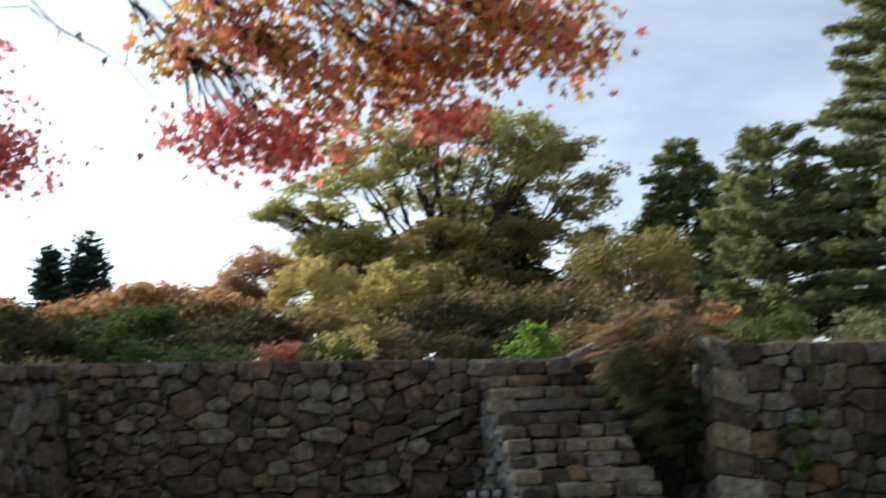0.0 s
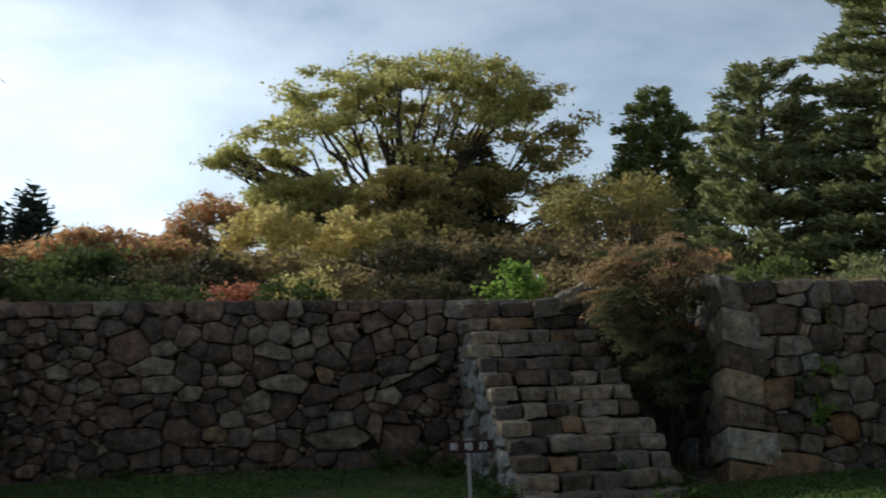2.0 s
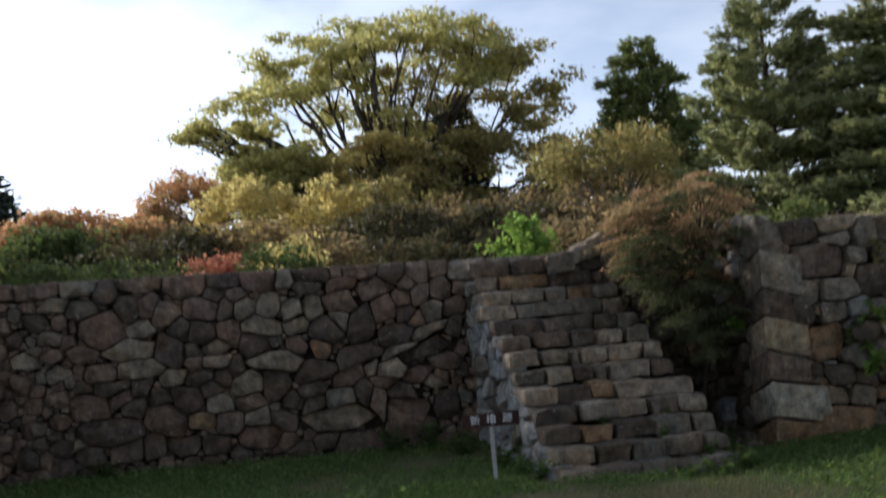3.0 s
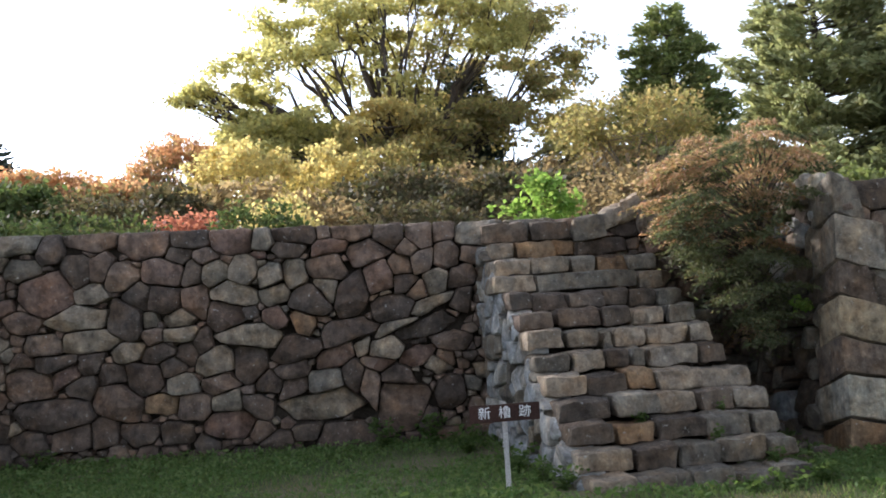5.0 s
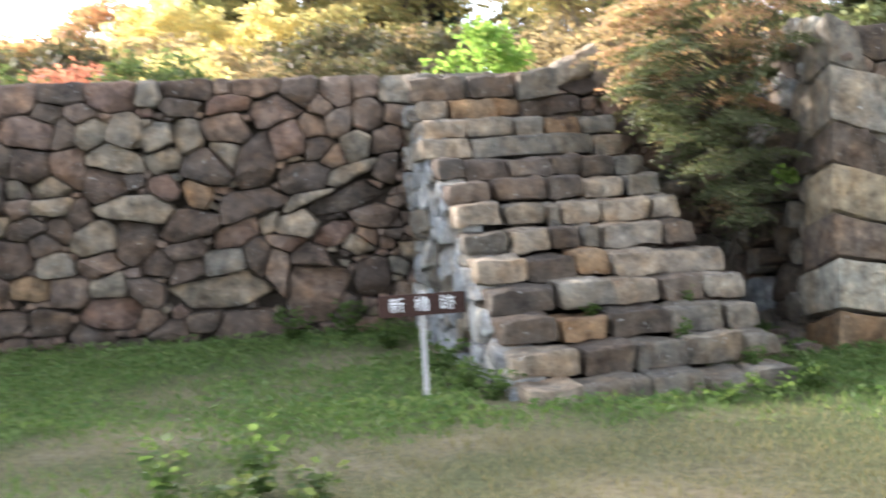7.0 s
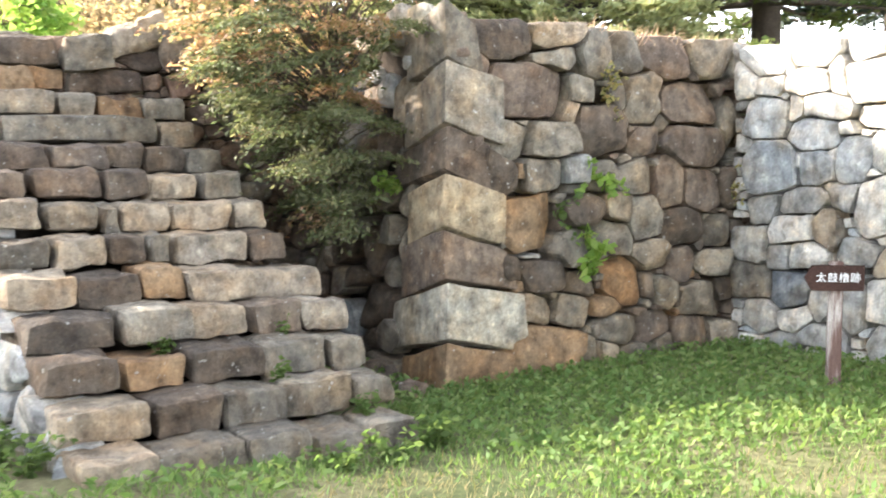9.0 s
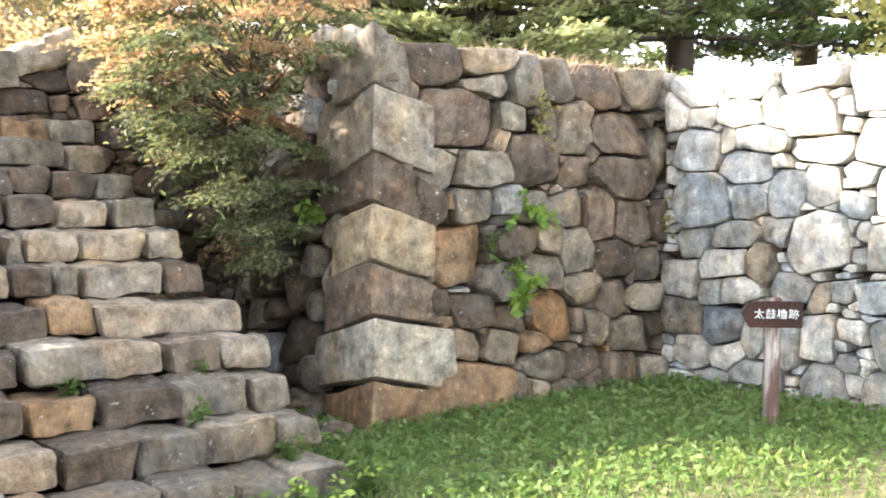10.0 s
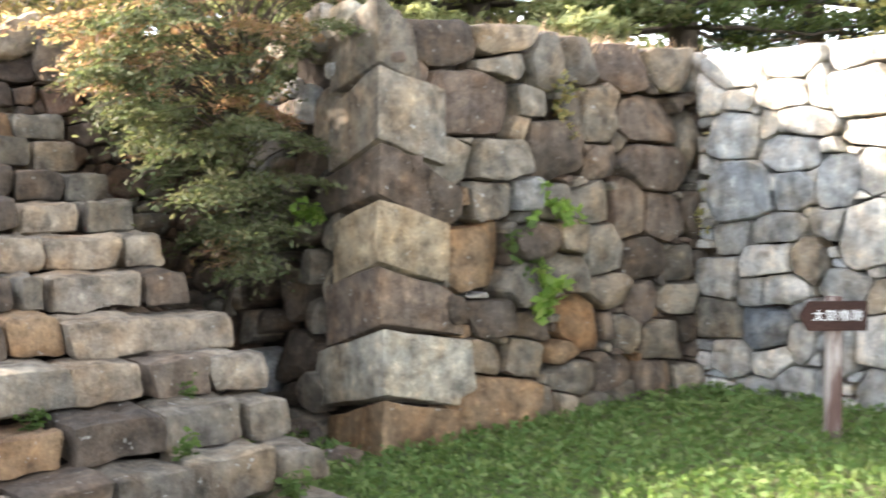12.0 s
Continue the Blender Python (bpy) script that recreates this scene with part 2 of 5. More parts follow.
LEAF_MAPLE = leaf_mat("turning_maple_leaf", [(0.5, 0.13, 0.13), (0.6, 0.24, 0.23), (0.2, 0.06, 0.05), (0.55, 0.26, 0.16), (0.52, 0.4, 0.13), (0.12, 0.07, 0.04), (0.58, 0.3, 0.1), (0.5, 0.15, 0.14), (0.15, 0.09, 0.045), (0.48, 0.34, 0.1), (0.3, 0.2, 0.07)], 0.6)
LEAF_MAPLE_PINK = leaf_mat("pink_maple_leaf", [(0.58, 0.22, 0.21), (0.52, 0.16, 0.16), (0.46, 0.12, 0.13), (0.24, 0.07, 0.07), (0.6, 0.29, 0.27)], 0.6)
LEAF_MAPLE_ORANGE = leaf_mat("orange_maple_leaf", [(0.52, 0.19, 0.07), (0.56, 0.29, 0.1), (0.48, 0.12, 0.07)], 0.5)
LEAF_FINE_GREEN = leaf_mat("fine_maple_green", [(0.062, 0.08, 0.034), (0.09, 0.108, 0.046), (0.125, 0.122, 0.066), (0.042, 0.052, 0.026)], 0.35)
LEAF_FINE_PINK = leaf_mat("fine_maple_orange", [(0.34, 0.165, 0.11), (0.22, 0.185, 0.085), (0.38, 0.24, 0.185), (0.15, 0.145, 0.06), (0.31, 0.18, 0.12)], 0.5)
GRASS = leaf_mat("grass_blade", [(0.058, 0.108, 0.028), (0.098, 0.158, 0.046), (0.15, 0.196, 0.068), (0.074, 0.134, 0.034)], 0.35)
GRASS_DRY = leaf_mat("dry_grass_blade", [(0.19, 0.164, 0.088), (0.164, 0.151, 0.075), (0.211, 0.178, 0.105), (0.125, 0.132, 0.052)], 0.35)
STRAW = leaf_mat("reddish_dry_straw", [(0.42, 0.27, 0.19), (0.50, 0.38, 0.26), (0.34, 0.18, 0.13)], 0.3)


# ---- mesh helpers ----
def mesh_of(name, verts, faces, smooth=False):
    me = bpy.data.meshes.new(name)
    me.from_pydata([tuple(v) for v in verts], [], [tuple(f) for f in faces])
    if smooth:
        me.polygons.foreach_set("use_smooth", [True] * len(me.polygons))
    me.update()
    return me


def part_mesh(name, me, material, parent=None, label=""):
    me.materials.append(material)
    ob = new(name, me)
    if parent:
        ob.parent = parent
    return tagged(ob, label) if label else ob


def thing(name, at, label, category, group="", kind=""):
    ob = new(name)
    ob.empty_display_size = 0.2
    ob.location = at
    return tagged(ob, label, category, group, kind)


def fast_polys(name, pts, sides):
    """One mesh of separate polygons, from an array (n, sides, 3)."""
    n = len(pts)
    me = bpy.data.meshes.new(name)
    me.vertices.add(n * sides)
    me.vertices.foreach_set("co", np.ascontiguousarray(pts, dtype=np.float32).ravel())
    me.loops.add(n * sides)
    me.loops.foreach_set("vertex_index", np.arange(n * sides, dtype=np.int32))
    me.polygons.add(n)
    me.polygons.foreach_set("loop_start", np.arange(n, dtype=np.int32) * sides)
    me.update(calc_edges=True)
    return me


def unit(a):
    return a / np.maximum(np.linalg.norm(a, axis=-1, keepdims=True), 1e-9)


def leaf_quads(rng, centres, size, aspect=0.6, along=None, spread=1.0, flat=0.0):
    """Diamond leaves with a folded middle. along: a preferred way of the leaf's length; flat: how far they lie level."""
    n = len(centres)
    d = rng.normal(size=(n, 3))
    if along is not None:
        d = d * spread + along
    d[:, 2] *= 1 - flat * 0.8
    d = unit(d)
    up = rng.normal(size=(n, 3)) * (1 - flat * 0.75) + np.array([0, 0, flat * 1.5])
    side = unit(np.cross(d, up))
    nrm = np.cross(side, d)
    s = (size * rng.uniform(0.6, 1.35, n))[:, None]
    tip, root = centres + d * s * 0.5, centres - d * s * 0.5
    a = centres + side * s * aspect * 0.5 + nrm * s * 0.08 + d * s * 0.06
    b = centres - side * s * aspect * 0.5 + nrm * s * 0.08 + d * s * 0.06
    return np.stack([root, a, tip, b], 1)


class Tubes:
    """Collects tapered tubes in one mesh."""

    def __init__(self, sides=6):
        self.v, self.f, self.sides = [], [], sides

    def add(self, path, radii):
        path = [Vector(p) for p in path]
        start = len(self.v)
        for i, p in enumerate(path):
            ahead = (path[min(i + 1, len(path) - 1)] - path[max(i - 1, 0)]).normalized()
            a = ahead.orthogonal().normalized() if abs(ahead.z) > 0.95 else ahead.cross(Vector((0, 0, 1))).normalized()
            b = ahead.cross(a)
            for k in range(self.sides):
                w = 2 * math.pi * k / self.sides
                self.v.append(p + (a * math.cos(w) + b * math.sin(w)) * radii[i])
        for i in range(len(path) - 1):
            for k in range(self.sides):
                q = start + i * self.sides
                self.f.append((q + k, q + (k + 1) % self.sides, q + self.sides + (k + 1) % self.sides, q + self.sides + k))
        self.f.append(tuple(start + k for k in range(self.sides))[::-1])
        self.f.append(tuple(start + (len(path) - 1) * self.sides + k for k in range(self.sides)))

    def bent(self, rng, a, b, r0, r1, n=6, sag=0.0, wobble=0.06):
        a, b = Vector(a), Vector(b)
        length = (b - a).length
        pts = []
        for i in range(n + 1):
            t = i / n
            p = a.lerp(b, t) + Vector((0, 0, sag * length * math.sin(math.pi * t)))
            if 0 < i < n:
                p += Vector(rng.normal(size=3)) * wobble * length * 0.4
            pts.append(p)
        self.add(pts, [r0 + (r1 - r0) * i / n for i in range(n + 1)])
        return pts

    def mesh(self, name):
        return mesh_of(name, self.v, self.f, True)


# ---- ground ----
def a_line(x):
    return 19.08 + 0.025 * (0.3 - x)


def behind_walls(x, y):
    back = 0.62
    if x < -6.0 - back and y > 15.5 + back:
        return True
    if y > a_line(x) + back:
        return True
    if x > 3.71 - 0.042 * (y - 17.14) + back and y > 17.16 + 0.1055 * (x - 3.71) + back:
        return True
    return x > 6.49 + 0.164 * (17.44 - y) + back and y > 8.3


def yard(x, y, z=0.0):
    """From the corner bastion's own plan, that is set askew to the long wall, to the world."""
    dx, dy = x - 3.325, y - 16.35
    e = 1.085 * (0.9983 * dx + 0.058 * dy)
    return Vector((3.743 + e, 17.135 + 1.085 * (0.9983 * dy - 0.058 * dx), 1.085 * z - 0.033 + 0.048 * e))


def ground_z(x, y):
    bumps = 0.05 * noise.noise(Vector((x * 0.5, y * 0.5, 0.3))) + 0.02 * noise.noise(Vector((x * 1.9, y * 1.9, 4.0)))
    if behind_walls(x, y):
        far = max(0.0, y - 24)
        return 2.13 + bumps * 0.6 + min(far * 0.012, 1.2)
    z = 0.085 * max(0.0, min(9.0 - y, 16.0))
    near_wall = 0.06 * max(0.0, 1 - abs(y - a_line(x)) / 1.2)
    side = max(0.0, min(1.0, (x - 0.9) / 1.9))
    return z + bumps * (0.6 if y > 9 else 1.0) + near_wall - 0.01 - 0.10 * side * side * (3 - 2 * side) - 0.035 * max(0.0, min(1.0, (x - 2.8) / 0.8)) * (y > 12) + 0.045 * max(0.0, min(x - 3.75, 3.0)) * (y > 12)


def steps(a, b, d):
    return list(np.arange(a, b, d))


xs = [-900, -300, -120, -60, -35, -22, -15] + steps(-11, 11, 0.24) + [11.5, 13, 16, 22, 35, 60, 120, 300, 900]
ys = [-900, -300, -100, -40, -20, -10] + steps(-6, 9, 0.6) + steps(9, 23, 0.24) + [23.5, 25, 28, 32, 38, 46, 60, 90, 150, 300, 900]
gv = [(x, y, ground_z(x, y)) for y in ys for x in xs]
gf = [(j * len(xs) + i, j * len(xs) + i + 1, (j + 1) * len(xs) + i + 1, (j + 1) * len(xs) + i) for j in range(len(ys) - 1) for i in range(len(xs) - 1)]
ground = part_mesh("ground", mesh_of("ground", gv, gf, True), TURF)
tagged(ground, "rough turf with worn dry patches below and above the walls", "grass ground", kind="structure")


# ---- stones ----
def clip(poly, nx, ny, c):
    """The part of a polygon where nx * x + ny * y <= c."""
    out = []
    for i, p in enumerate(poly):
        q = poly[(i + 1) % len(poly)]
        dp, dq = nx * p[0] + ny * p[1] - c, nx * q[0] + ny * q[1] - c
        if dp <= 0:
            out.append(p)
        if dp * dq < 0:
            t = dp / (dp - dq)
            out.append((p[0] + t * (q[0] - p[0]), p[1] + t * (q[1] - p[1])))
    return out


def pack_stones(rng, width, height, named, size=(0.13, 0.26), cap=0.22, cap_len=(0.3, 0.62), caps=True):
    """Seeds (u, v, half width, half height, kind, tilt): the named stones, a course of caps, then a random fill of lessening size."""
    seeds = [(u, v, w / 2, h / 2, m, tilt) for u, v, w, h, tilt, m in named]
    if caps:
        u = 0.0
        while u < width:
            w = rng.uniform(*cap_len)
            if not any(abs(s[0] - u - w / 2) < s[2] + 0.04 and s[1] > height - cap * 1.6 for s in seeds):
                seeds.append((u + w / 2, height - cap / 2, w / 2, cap / 2, None, 0.0))
            u += w
    for level in range(5):
        r = size[1] + (size[0] - size[1]) * level / 4
        for _ in range(int(width * height * 160)):
            asp = rng.uniform(0.95, 1.75)
            w, h = r * math.sqrt(asp), r / math.sqrt(asp)
            u, v = rng.uniform(0.02, width - 0.02), rng.uniform(0.03, height - (cap if caps else 0.02))
            if all(((u - s[0]) / (w + s[2]) * 2) ** 2 + ((v - s[1]) / (h + s[3]) * 2) ** 2 > 3.3 or False for s in seeds):
                seeds.append((u, v, w / 2 * 1.1, h / 2 * 1.1, None, rng.normal(0, 0.2)))
    return seeds


def reach_of(nx, ny, w, h, tilt, power):
    """How far a stone's rounded-box outline reaches along a way from its middle, and the outline's normal there."""
    c, t = math.cos(tilt), math.sin(tilt)
    lx, ly = (nx * c + ny * t) / w, (ny * c - nx * t) / h
    size = (abs(lx) ** power + abs(ly) ** power) ** (1 / power)
    gx, gy = math.copysign(abs(lx) ** (power - 1), lx) / w, math.copysign(abs(ly) ** (power - 1), ly) / h
    g = math.hypot(gx, gy)
    return 1 / size, (gx * c - gy * t) / g, (gx * t + gy * c) / g


def cells(seeds, width, height, gap, power=2.6, twist=0.25, grow=1.28):
    """Each stone's cell: its borders lie between the rounded boxes of the stones, square to their outlines."""
    made = []
    for i, (u, v, w, h, m, tilt) in enumerate(seeds):
        poly = [(0, 0), (width, 0), (width, height), (0, height)]
        for j, (u2, v2, w2, h2, _, tilt2) in enumerate(seeds):
            if i == j:
                continue
            dx, dy = u2 - u, v2 - v
            if abs(dx) > 1.6 or abs(dy) > 1.3:
                continue
            d = math.hypot(dx, dy)
            nx, ny = dx / d, dy / d
            r1, ax, ay = reach_of(nx, ny, w, h, tilt, power)
            r2, bx, by = reach_of(nx, ny, w2, h2, tilt2, power)
            gx, gy = ax + bx, ay + by
            g = math.hypot(gx, gy)
            turn = twist * math.sin(37.7 * (u + u2) + 51.3 * (v + v2))
            gx, gy = (gx * math.cos(turn) - gy * math.sin(turn)) / g, (gx * math.sin(turn) + gy * math.cos(turn)) / g
            t = d * r1 / (r1 + r2)
            # a stone grows past its own outline only a little: what is left between stones is an open joint
            t = min(t, max(r1 * grow, r1 + 0.125 * (grow - 1)))
            poly = clip(poly, gx, gy, gx * (u + nx * t) + gy * (v + ny * t) - gap / 2)
            if len(poly) < 3:
                break
        if len(poly) >= 3:
            area = 0.5 * abs(sum(p[0] * q[1] - q[0] * p[1] for p, q in zip(poly, poly[1:] + poly[:1])))
            if area > 0.0018:
                made.append((poly, area, m))
    return made


def rounded(poly, rng, cut=0.11):
    """Corners chipped off and long edges broken a little."""
    out = []
    n = len(poly)
    for i in range(n):
        p, q = poly[i], poly[(i + 1) % n]
        length = math.hypot(q[0] - p[0], q[1] - p[1])
        if length < 0.025:
            out.append(((p[0] + q[0]) / 2, (p[1] + q[1]) / 2))
            continue
        nx, ny = (q[1] - p[1]) / length, -(q[0] - p[0]) / length
        c = cut * rng.uniform(0.4, 1.7)
        stops = [c, 1 - cut * rng.uniform(0.4, 1.7)]
        if length > 0.12:
            stops.insert(1, rng.uniform(0.35, 0.65))
        if length > 0.3:
            stops.insert(1, rng.uniform(0.2, 0.3))
        for s in stops:
            o = rng.uniform(-0.05, 0.02) * min(length, 0.25) if c < s < 0.85 else 0.0
            out.append((p[0] + (q[0] - p[0]) * s + nx * o, p[1] + (q[1] - p[1]) * s + ny * o))
    return out


def stone_mesh(rng, poly, place, proud=0.05, depth=0.22, hew=1.0):
    """A stone whose face fills the outline: straight sides, broken edge, a front of a few hewn planes. place(u, v, w) gives the point in the world."""
    pts = rounded(poly, rng)
    n = len(pts)
    cu, cv = sum(p[0] for p in pts) / n, sum(p[1] for p in pts) / n
    lift, seed = rng.uniform(-0.5, 0.8) * proud, rng.uniform(0, 90)
    half = 0.5 * max(max(p[0] for p in pts) - min(p[0] for p in pts), max(p[1] for p in pts) - min(p[1] for p in pts))
    planes = [(proud * rng.uniform(0.7, 1.2), rng.normal(0, 0.09) * hew, rng.normal(0.02, 0.09) * hew)]
    for _ in range(rng.integers(2, 5)):
        a, s = rng.uniform(0, 2 * math.pi), rng.uniform(0.2, 0.65) * hew
        planes.append((proud * rng.uniform(1.0, 1.7), math.cos(a) * s, math.sin(a) * s))
    verts = []
    for scale, edge, rough in ((1.0, None, 0.0), (1.0, 0.4, 0.4), (0.95, 0.1, 0.9), (0.78, 0.02, 1.2), (0.5, 0.0, 1.0), (0.22, 0.0, 1.0)):
        for p in pts:
            u, v = cu + (p[0] - cu) * scale, cv + (p[1] - cv) * scale
            if edge is None:
                verts.append((u, v, -depth))
                continue
            e = noise.noise(Vector((u * 6, v * 6, seed))) + 0.7 * noise.noise(Vector((u * 17, v * 17, seed)))
            w = min(h - ku * (u - cu) - kv * (v - cv) for h, ku, kv in planes)
            verts.append((u, v, lift + max(w, -0.05) - edge * proud * 1.5 + 0.014 * rough * e))
    verts.append((cu, cv, lift + min(h for h, _, _ in planes)))
    faces = [tuple(range(n))[::-1]]
    for k in range(5):
        faces += [(k * n + i, k * n + (i + 1) % n, (k + 1) * n + (i + 1) % n, (k + 1) * n + i) for i in range(n)]
    faces += [(5 * n + i, 5 * n + (i + 1) % n, 6 * n) for i in range(n)]
    centre = place(cu, cv, 0)
    me = mesh_of("stone", [place(*v) - centre for v in verts], faces, True)
    me.set_sharp_from_angle(angle=radians(27))
    return me, centre


def wall_frame(origin, ahead, batter, big=1.0, rise=(0.0, 0.0), shear=0.0):
    """u runs along the wall with the face to its right hand, v up, w out of the face."""
    d = Vector((ahead[0], ahead[1], 0)).normalized()
    out = Vector((d.y, -d.x, 0))
    o = Vector((origin[0], origin[1], 0))
    return lambda u, v, w: o + d * (u - shear * v) * big + Vector((0, 0, v * big + rise[0] + rise[1] * u * big)) + out * (w - batter * v) * big


def build_wall(name, label, origin, ahead, width, top, named, kinds, batter=0.06, seed=1, size=(0.075, 0.25), gap=0.013, proud=0.05, thick=1.0, sunk=0.12, cap=0.22, cap_len=(0.3, 0.62), cap_kinds=None, inset=(0.0, 0.0), power=2.6, twist=0.25, begin=None, end=None, near=(-1, 99), big=1.0, rise=(0.0, 0.0), shear=0.0, hew=1.0, grow=1.28):
    rng = np.random.default_rng(seed)
    place = wall_frame(origin, ahead, batter, big, rise, shear)
    height = max(top(0), top(width)) + sunk
    core_v, core_f = [], []
    cols = max(2, int(width / 0.5))
    for i in range(cols + 1):
        u = inset[0] + (width - inset[0] - inset[1]) * i / cols
        for v, w in ((-sunk - 0.3, -0.15), (top(u) - 0.09, -0.15), (top(u) - 0.05, -thick), (-sunk - 0.3, -thick)):
            core_v.append(place(u, v, w))
    for i in range(cols):
        for k in range(4):
            core_f.append((i * 4 + k, i * 4 + 4 + k, i * 4 + 4 + (k + 1) % 4, i * 4 + (k + 1) % 4))
    core_f += [(0, 1, 2, 3), tuple(cols * 4 + k for k in (3, 2, 1, 0))]
    core = part_mesh(name, mesh_of(name, core_v, core_f), SOIL)
    tagged(core, label, "stone wall", kind="structure")
    named = [(u, (v + sunk) * height / (top(u) + sunk), w, h * height / (top(u) + sunk), tilt, m) for u, v, w, h, tilt, m in named]
    seeds = pack_stones(rng, width, height, named, size, cap, cap_len)
    mats, weights = zip(*kinds)
    weights = np.array(weights) / sum(weights)
    rest = {}
    for poly, area, m in cells(seeds, width, height, gap, power, twist, grow):
        # follow the sloping top of the wall
        uc = sum(p[0] for p in poly) / len(poly)
        fit_v = (top(uc) + sunk) / height
        poly = [(u, v * fit_v - sunk) for u, v in poly]
        vc = sum(p[1] for p in poly) / len(poly)
        if begin:
            poly = clip(poly, -1, 0, -begin(vc))
        if end and len(poly) > 2:
            poly = clip(poly, 1, 0, end(vc))
        if len(poly) < 3 or max(p[0] for p in poly) - min(p[0] for p in poly) < 0.03:
            continue
        is_cap = max(p[1] for p in poly) > top(uc) - 0.03
        me, at = stone_mesh(rng, poly, place, proud * (1.0 if area > 0.02 else 0.6), hew=hew)
        pick = m or mats[rng.choice(len(mats), p=weights)]
        if is_cap and cap_kinds and not m:
            pick = cap_kinds[rng.integers(len(cap_kinds))]
        if not near[0] < uc < near[1]:
            verts, faces = rest.setdefault(pick, ([], []))
            first = len(verts)
            verts += [v.co + at for v in me.vertices]
            faces += [tuple(first + i for i in p.vertices) for p in me.polygons]
            bpy.data.meshes.remove(me)
            continue
        ob = part_mesh("stone", me, pick, core)
        ob.location = at
    for pick, (verts, faces) in rest.items():
        tagged(part_mesh("rubble", mesh_of("rubble", verts, faces), pick, core), kind="stuff")
    return core


def block_mesh(rng, corners, bevel=0.03, rough=0.012, cuts=3):
    """A hewn block from eight corners (bottom four, top four, in turn), with worn edges and uneven faces."""
    bm = bmesh.new()
    vs = [bm.verts.new(c) for c in corners]
    for f in ((3, 2, 1, 0), (4, 5, 6, 7), (0, 1, 5, 4), (1, 2, 6, 5), (2, 3, 7, 6), (3, 0, 4, 7)):
        bm.faces.new([vs[i] for i in f])
    bmesh.ops.recalc_face_normals(bm, faces=bm.faces)
    bmesh.ops.bevel(bm, geom=list(bm.edges) + list(bm.verts), offset=bevel, segments=2, profile=0.6, affect="EDGES", clamp_overlap=True)
    long_edges = [e for e in bm.edges if e.calc_length() > 0.1]
    bmesh.ops.subdivide_edges(bm, edges=long_edges, cuts=cuts - 1, use_grid_fill=True)
    s = rng.uniform(0, 90)
    bm.normal_update()
    for v in bm.verts:
        e = noise.noise(v.co * 5 + Vector((s, 0, 0))) + 0.6 * noise.noise(v.co * 13 + Vector((0, s, 0)))
        v.co += v.normal * e * rough * 1.4
    centre = sum((v.co for v in bm.verts), Vector()) / len(bm.verts)
    for v in bm.verts:
        v.co -= centre
    me = bpy.data.meshes.new("block")
    bm.to_mesh(me)
    bm.free()
    me.polygons.foreach_set("use_smooth", [True] * len(me.polygons))
    me.set_sharp_from_angle(angle=radians(40))
    return me, centre


def tone(material, *rows):
    """Stones of one kind: u, v, width, height and, where it leans, its tilt."""
    return [(*r, *([0.0] * (5 - len(r))), material) for r in rows]


# long back wall
A_NAMED = tone(GREY, (1.7, 2.48, 0.43, 0.25), (4.3, 2.35, 0.21, 0.3), (6.61, 2.21, 0.59, 0.26), (1.7, 2.15, 0.35, 0.22, 0.21), (3.36, 0.81, 0.33, 0.23), (4.37, 1.91, 0.27, 0.27), (4.9, 0.76, 0.36, 0.3))
A_NAMED += tone(UMBER, (1.97, 2.36, 0.28, 0.3), (3.5, 2.4, 0.43, 0.27), (4.61, 2.37, 0.5, 0.25), (5.66, 2.28, 0.36, 0.3), (2.25, 2.12, 0.33, 0.36), (3.52, 2.01, 0.22, 0.3), (3.38, 2.21, 0.3, 0.18), (3.19, 1.76, 0.33, 0.32), (2.92, 1.78, 0.29, 0.32), (2.76, 1.56, 0.4, 0.49), (3.84, 1.53, 0.35, 0.29), (3.58, 1.27, 0.22, 0.29), (4.08, 1, 0.35, 0.44), (3.09, 1.15, 0.42, 0.21, 0.21), (3.24, 1.02, 0.3, 0.2), (3.43, 1.14, 0.27, 0.22))
A_NAMED += tone(UMBER, (2.02, 1.13, 0.47, 0.23), (2.37, 1.1, 0.23, 0.22), (2.27, 0.86, 0.31, 0.22), (2.6, 0.97, 0.33, 0.19), (2.95, 0.91, 0.44, 0.34), (1.96, 0.59, 0.88, 0.36, 0.03), (3.28, 0.31, 0.35, 0.23), (2.88, 0.33, 0.41, 0.21), (2.47, 0.38, 0.29, 0.29), (2.18, 0.31, 0.46, 0.25), (1.71, 0.31, 0.35, 0.23), (4.59, 2.19, 0.32, 0.17), (4.79, 1.62, 0.5, 0.33, -0.4), (5.23, 1.66, 0.33, 0.57, -0.32), (6.43, 1.78, 0.27, 0.27), (5.81, 1.74, 0.25, 0.2))
A_NAMED += tone(UMBER, (5.67, 1.48, 0.47, 0.29), (6.02, 1.27, 0.8, 0.25, 0.38), (6.41, 1.53, 0.2, 0.31, -0.41), (5.17, 1.27, 0.56, 0.31, 0.22), (4.6, 1.14, 0.54, 0.28), (5.2, 0.82, 0.26, 0.29), (4.52, 0.87, 0.32, 0.17), (5.65, 0.75, 0.35, 0.23), (6.22, 0.54, 0.32, 0.33), (4.14, 0.51, 0.36, 0.25), (5.08, 0.09, 0.76, 0.43), (4.35, 0.15, 0.26, 0.16), (4.68, 0.23, 0.29, 0.17), (5.98, 0.26, 0.23, 0.21), (4.29, 0.77, 0.29, 0.23), (4.55, 0.7, 0.29, 0.23))
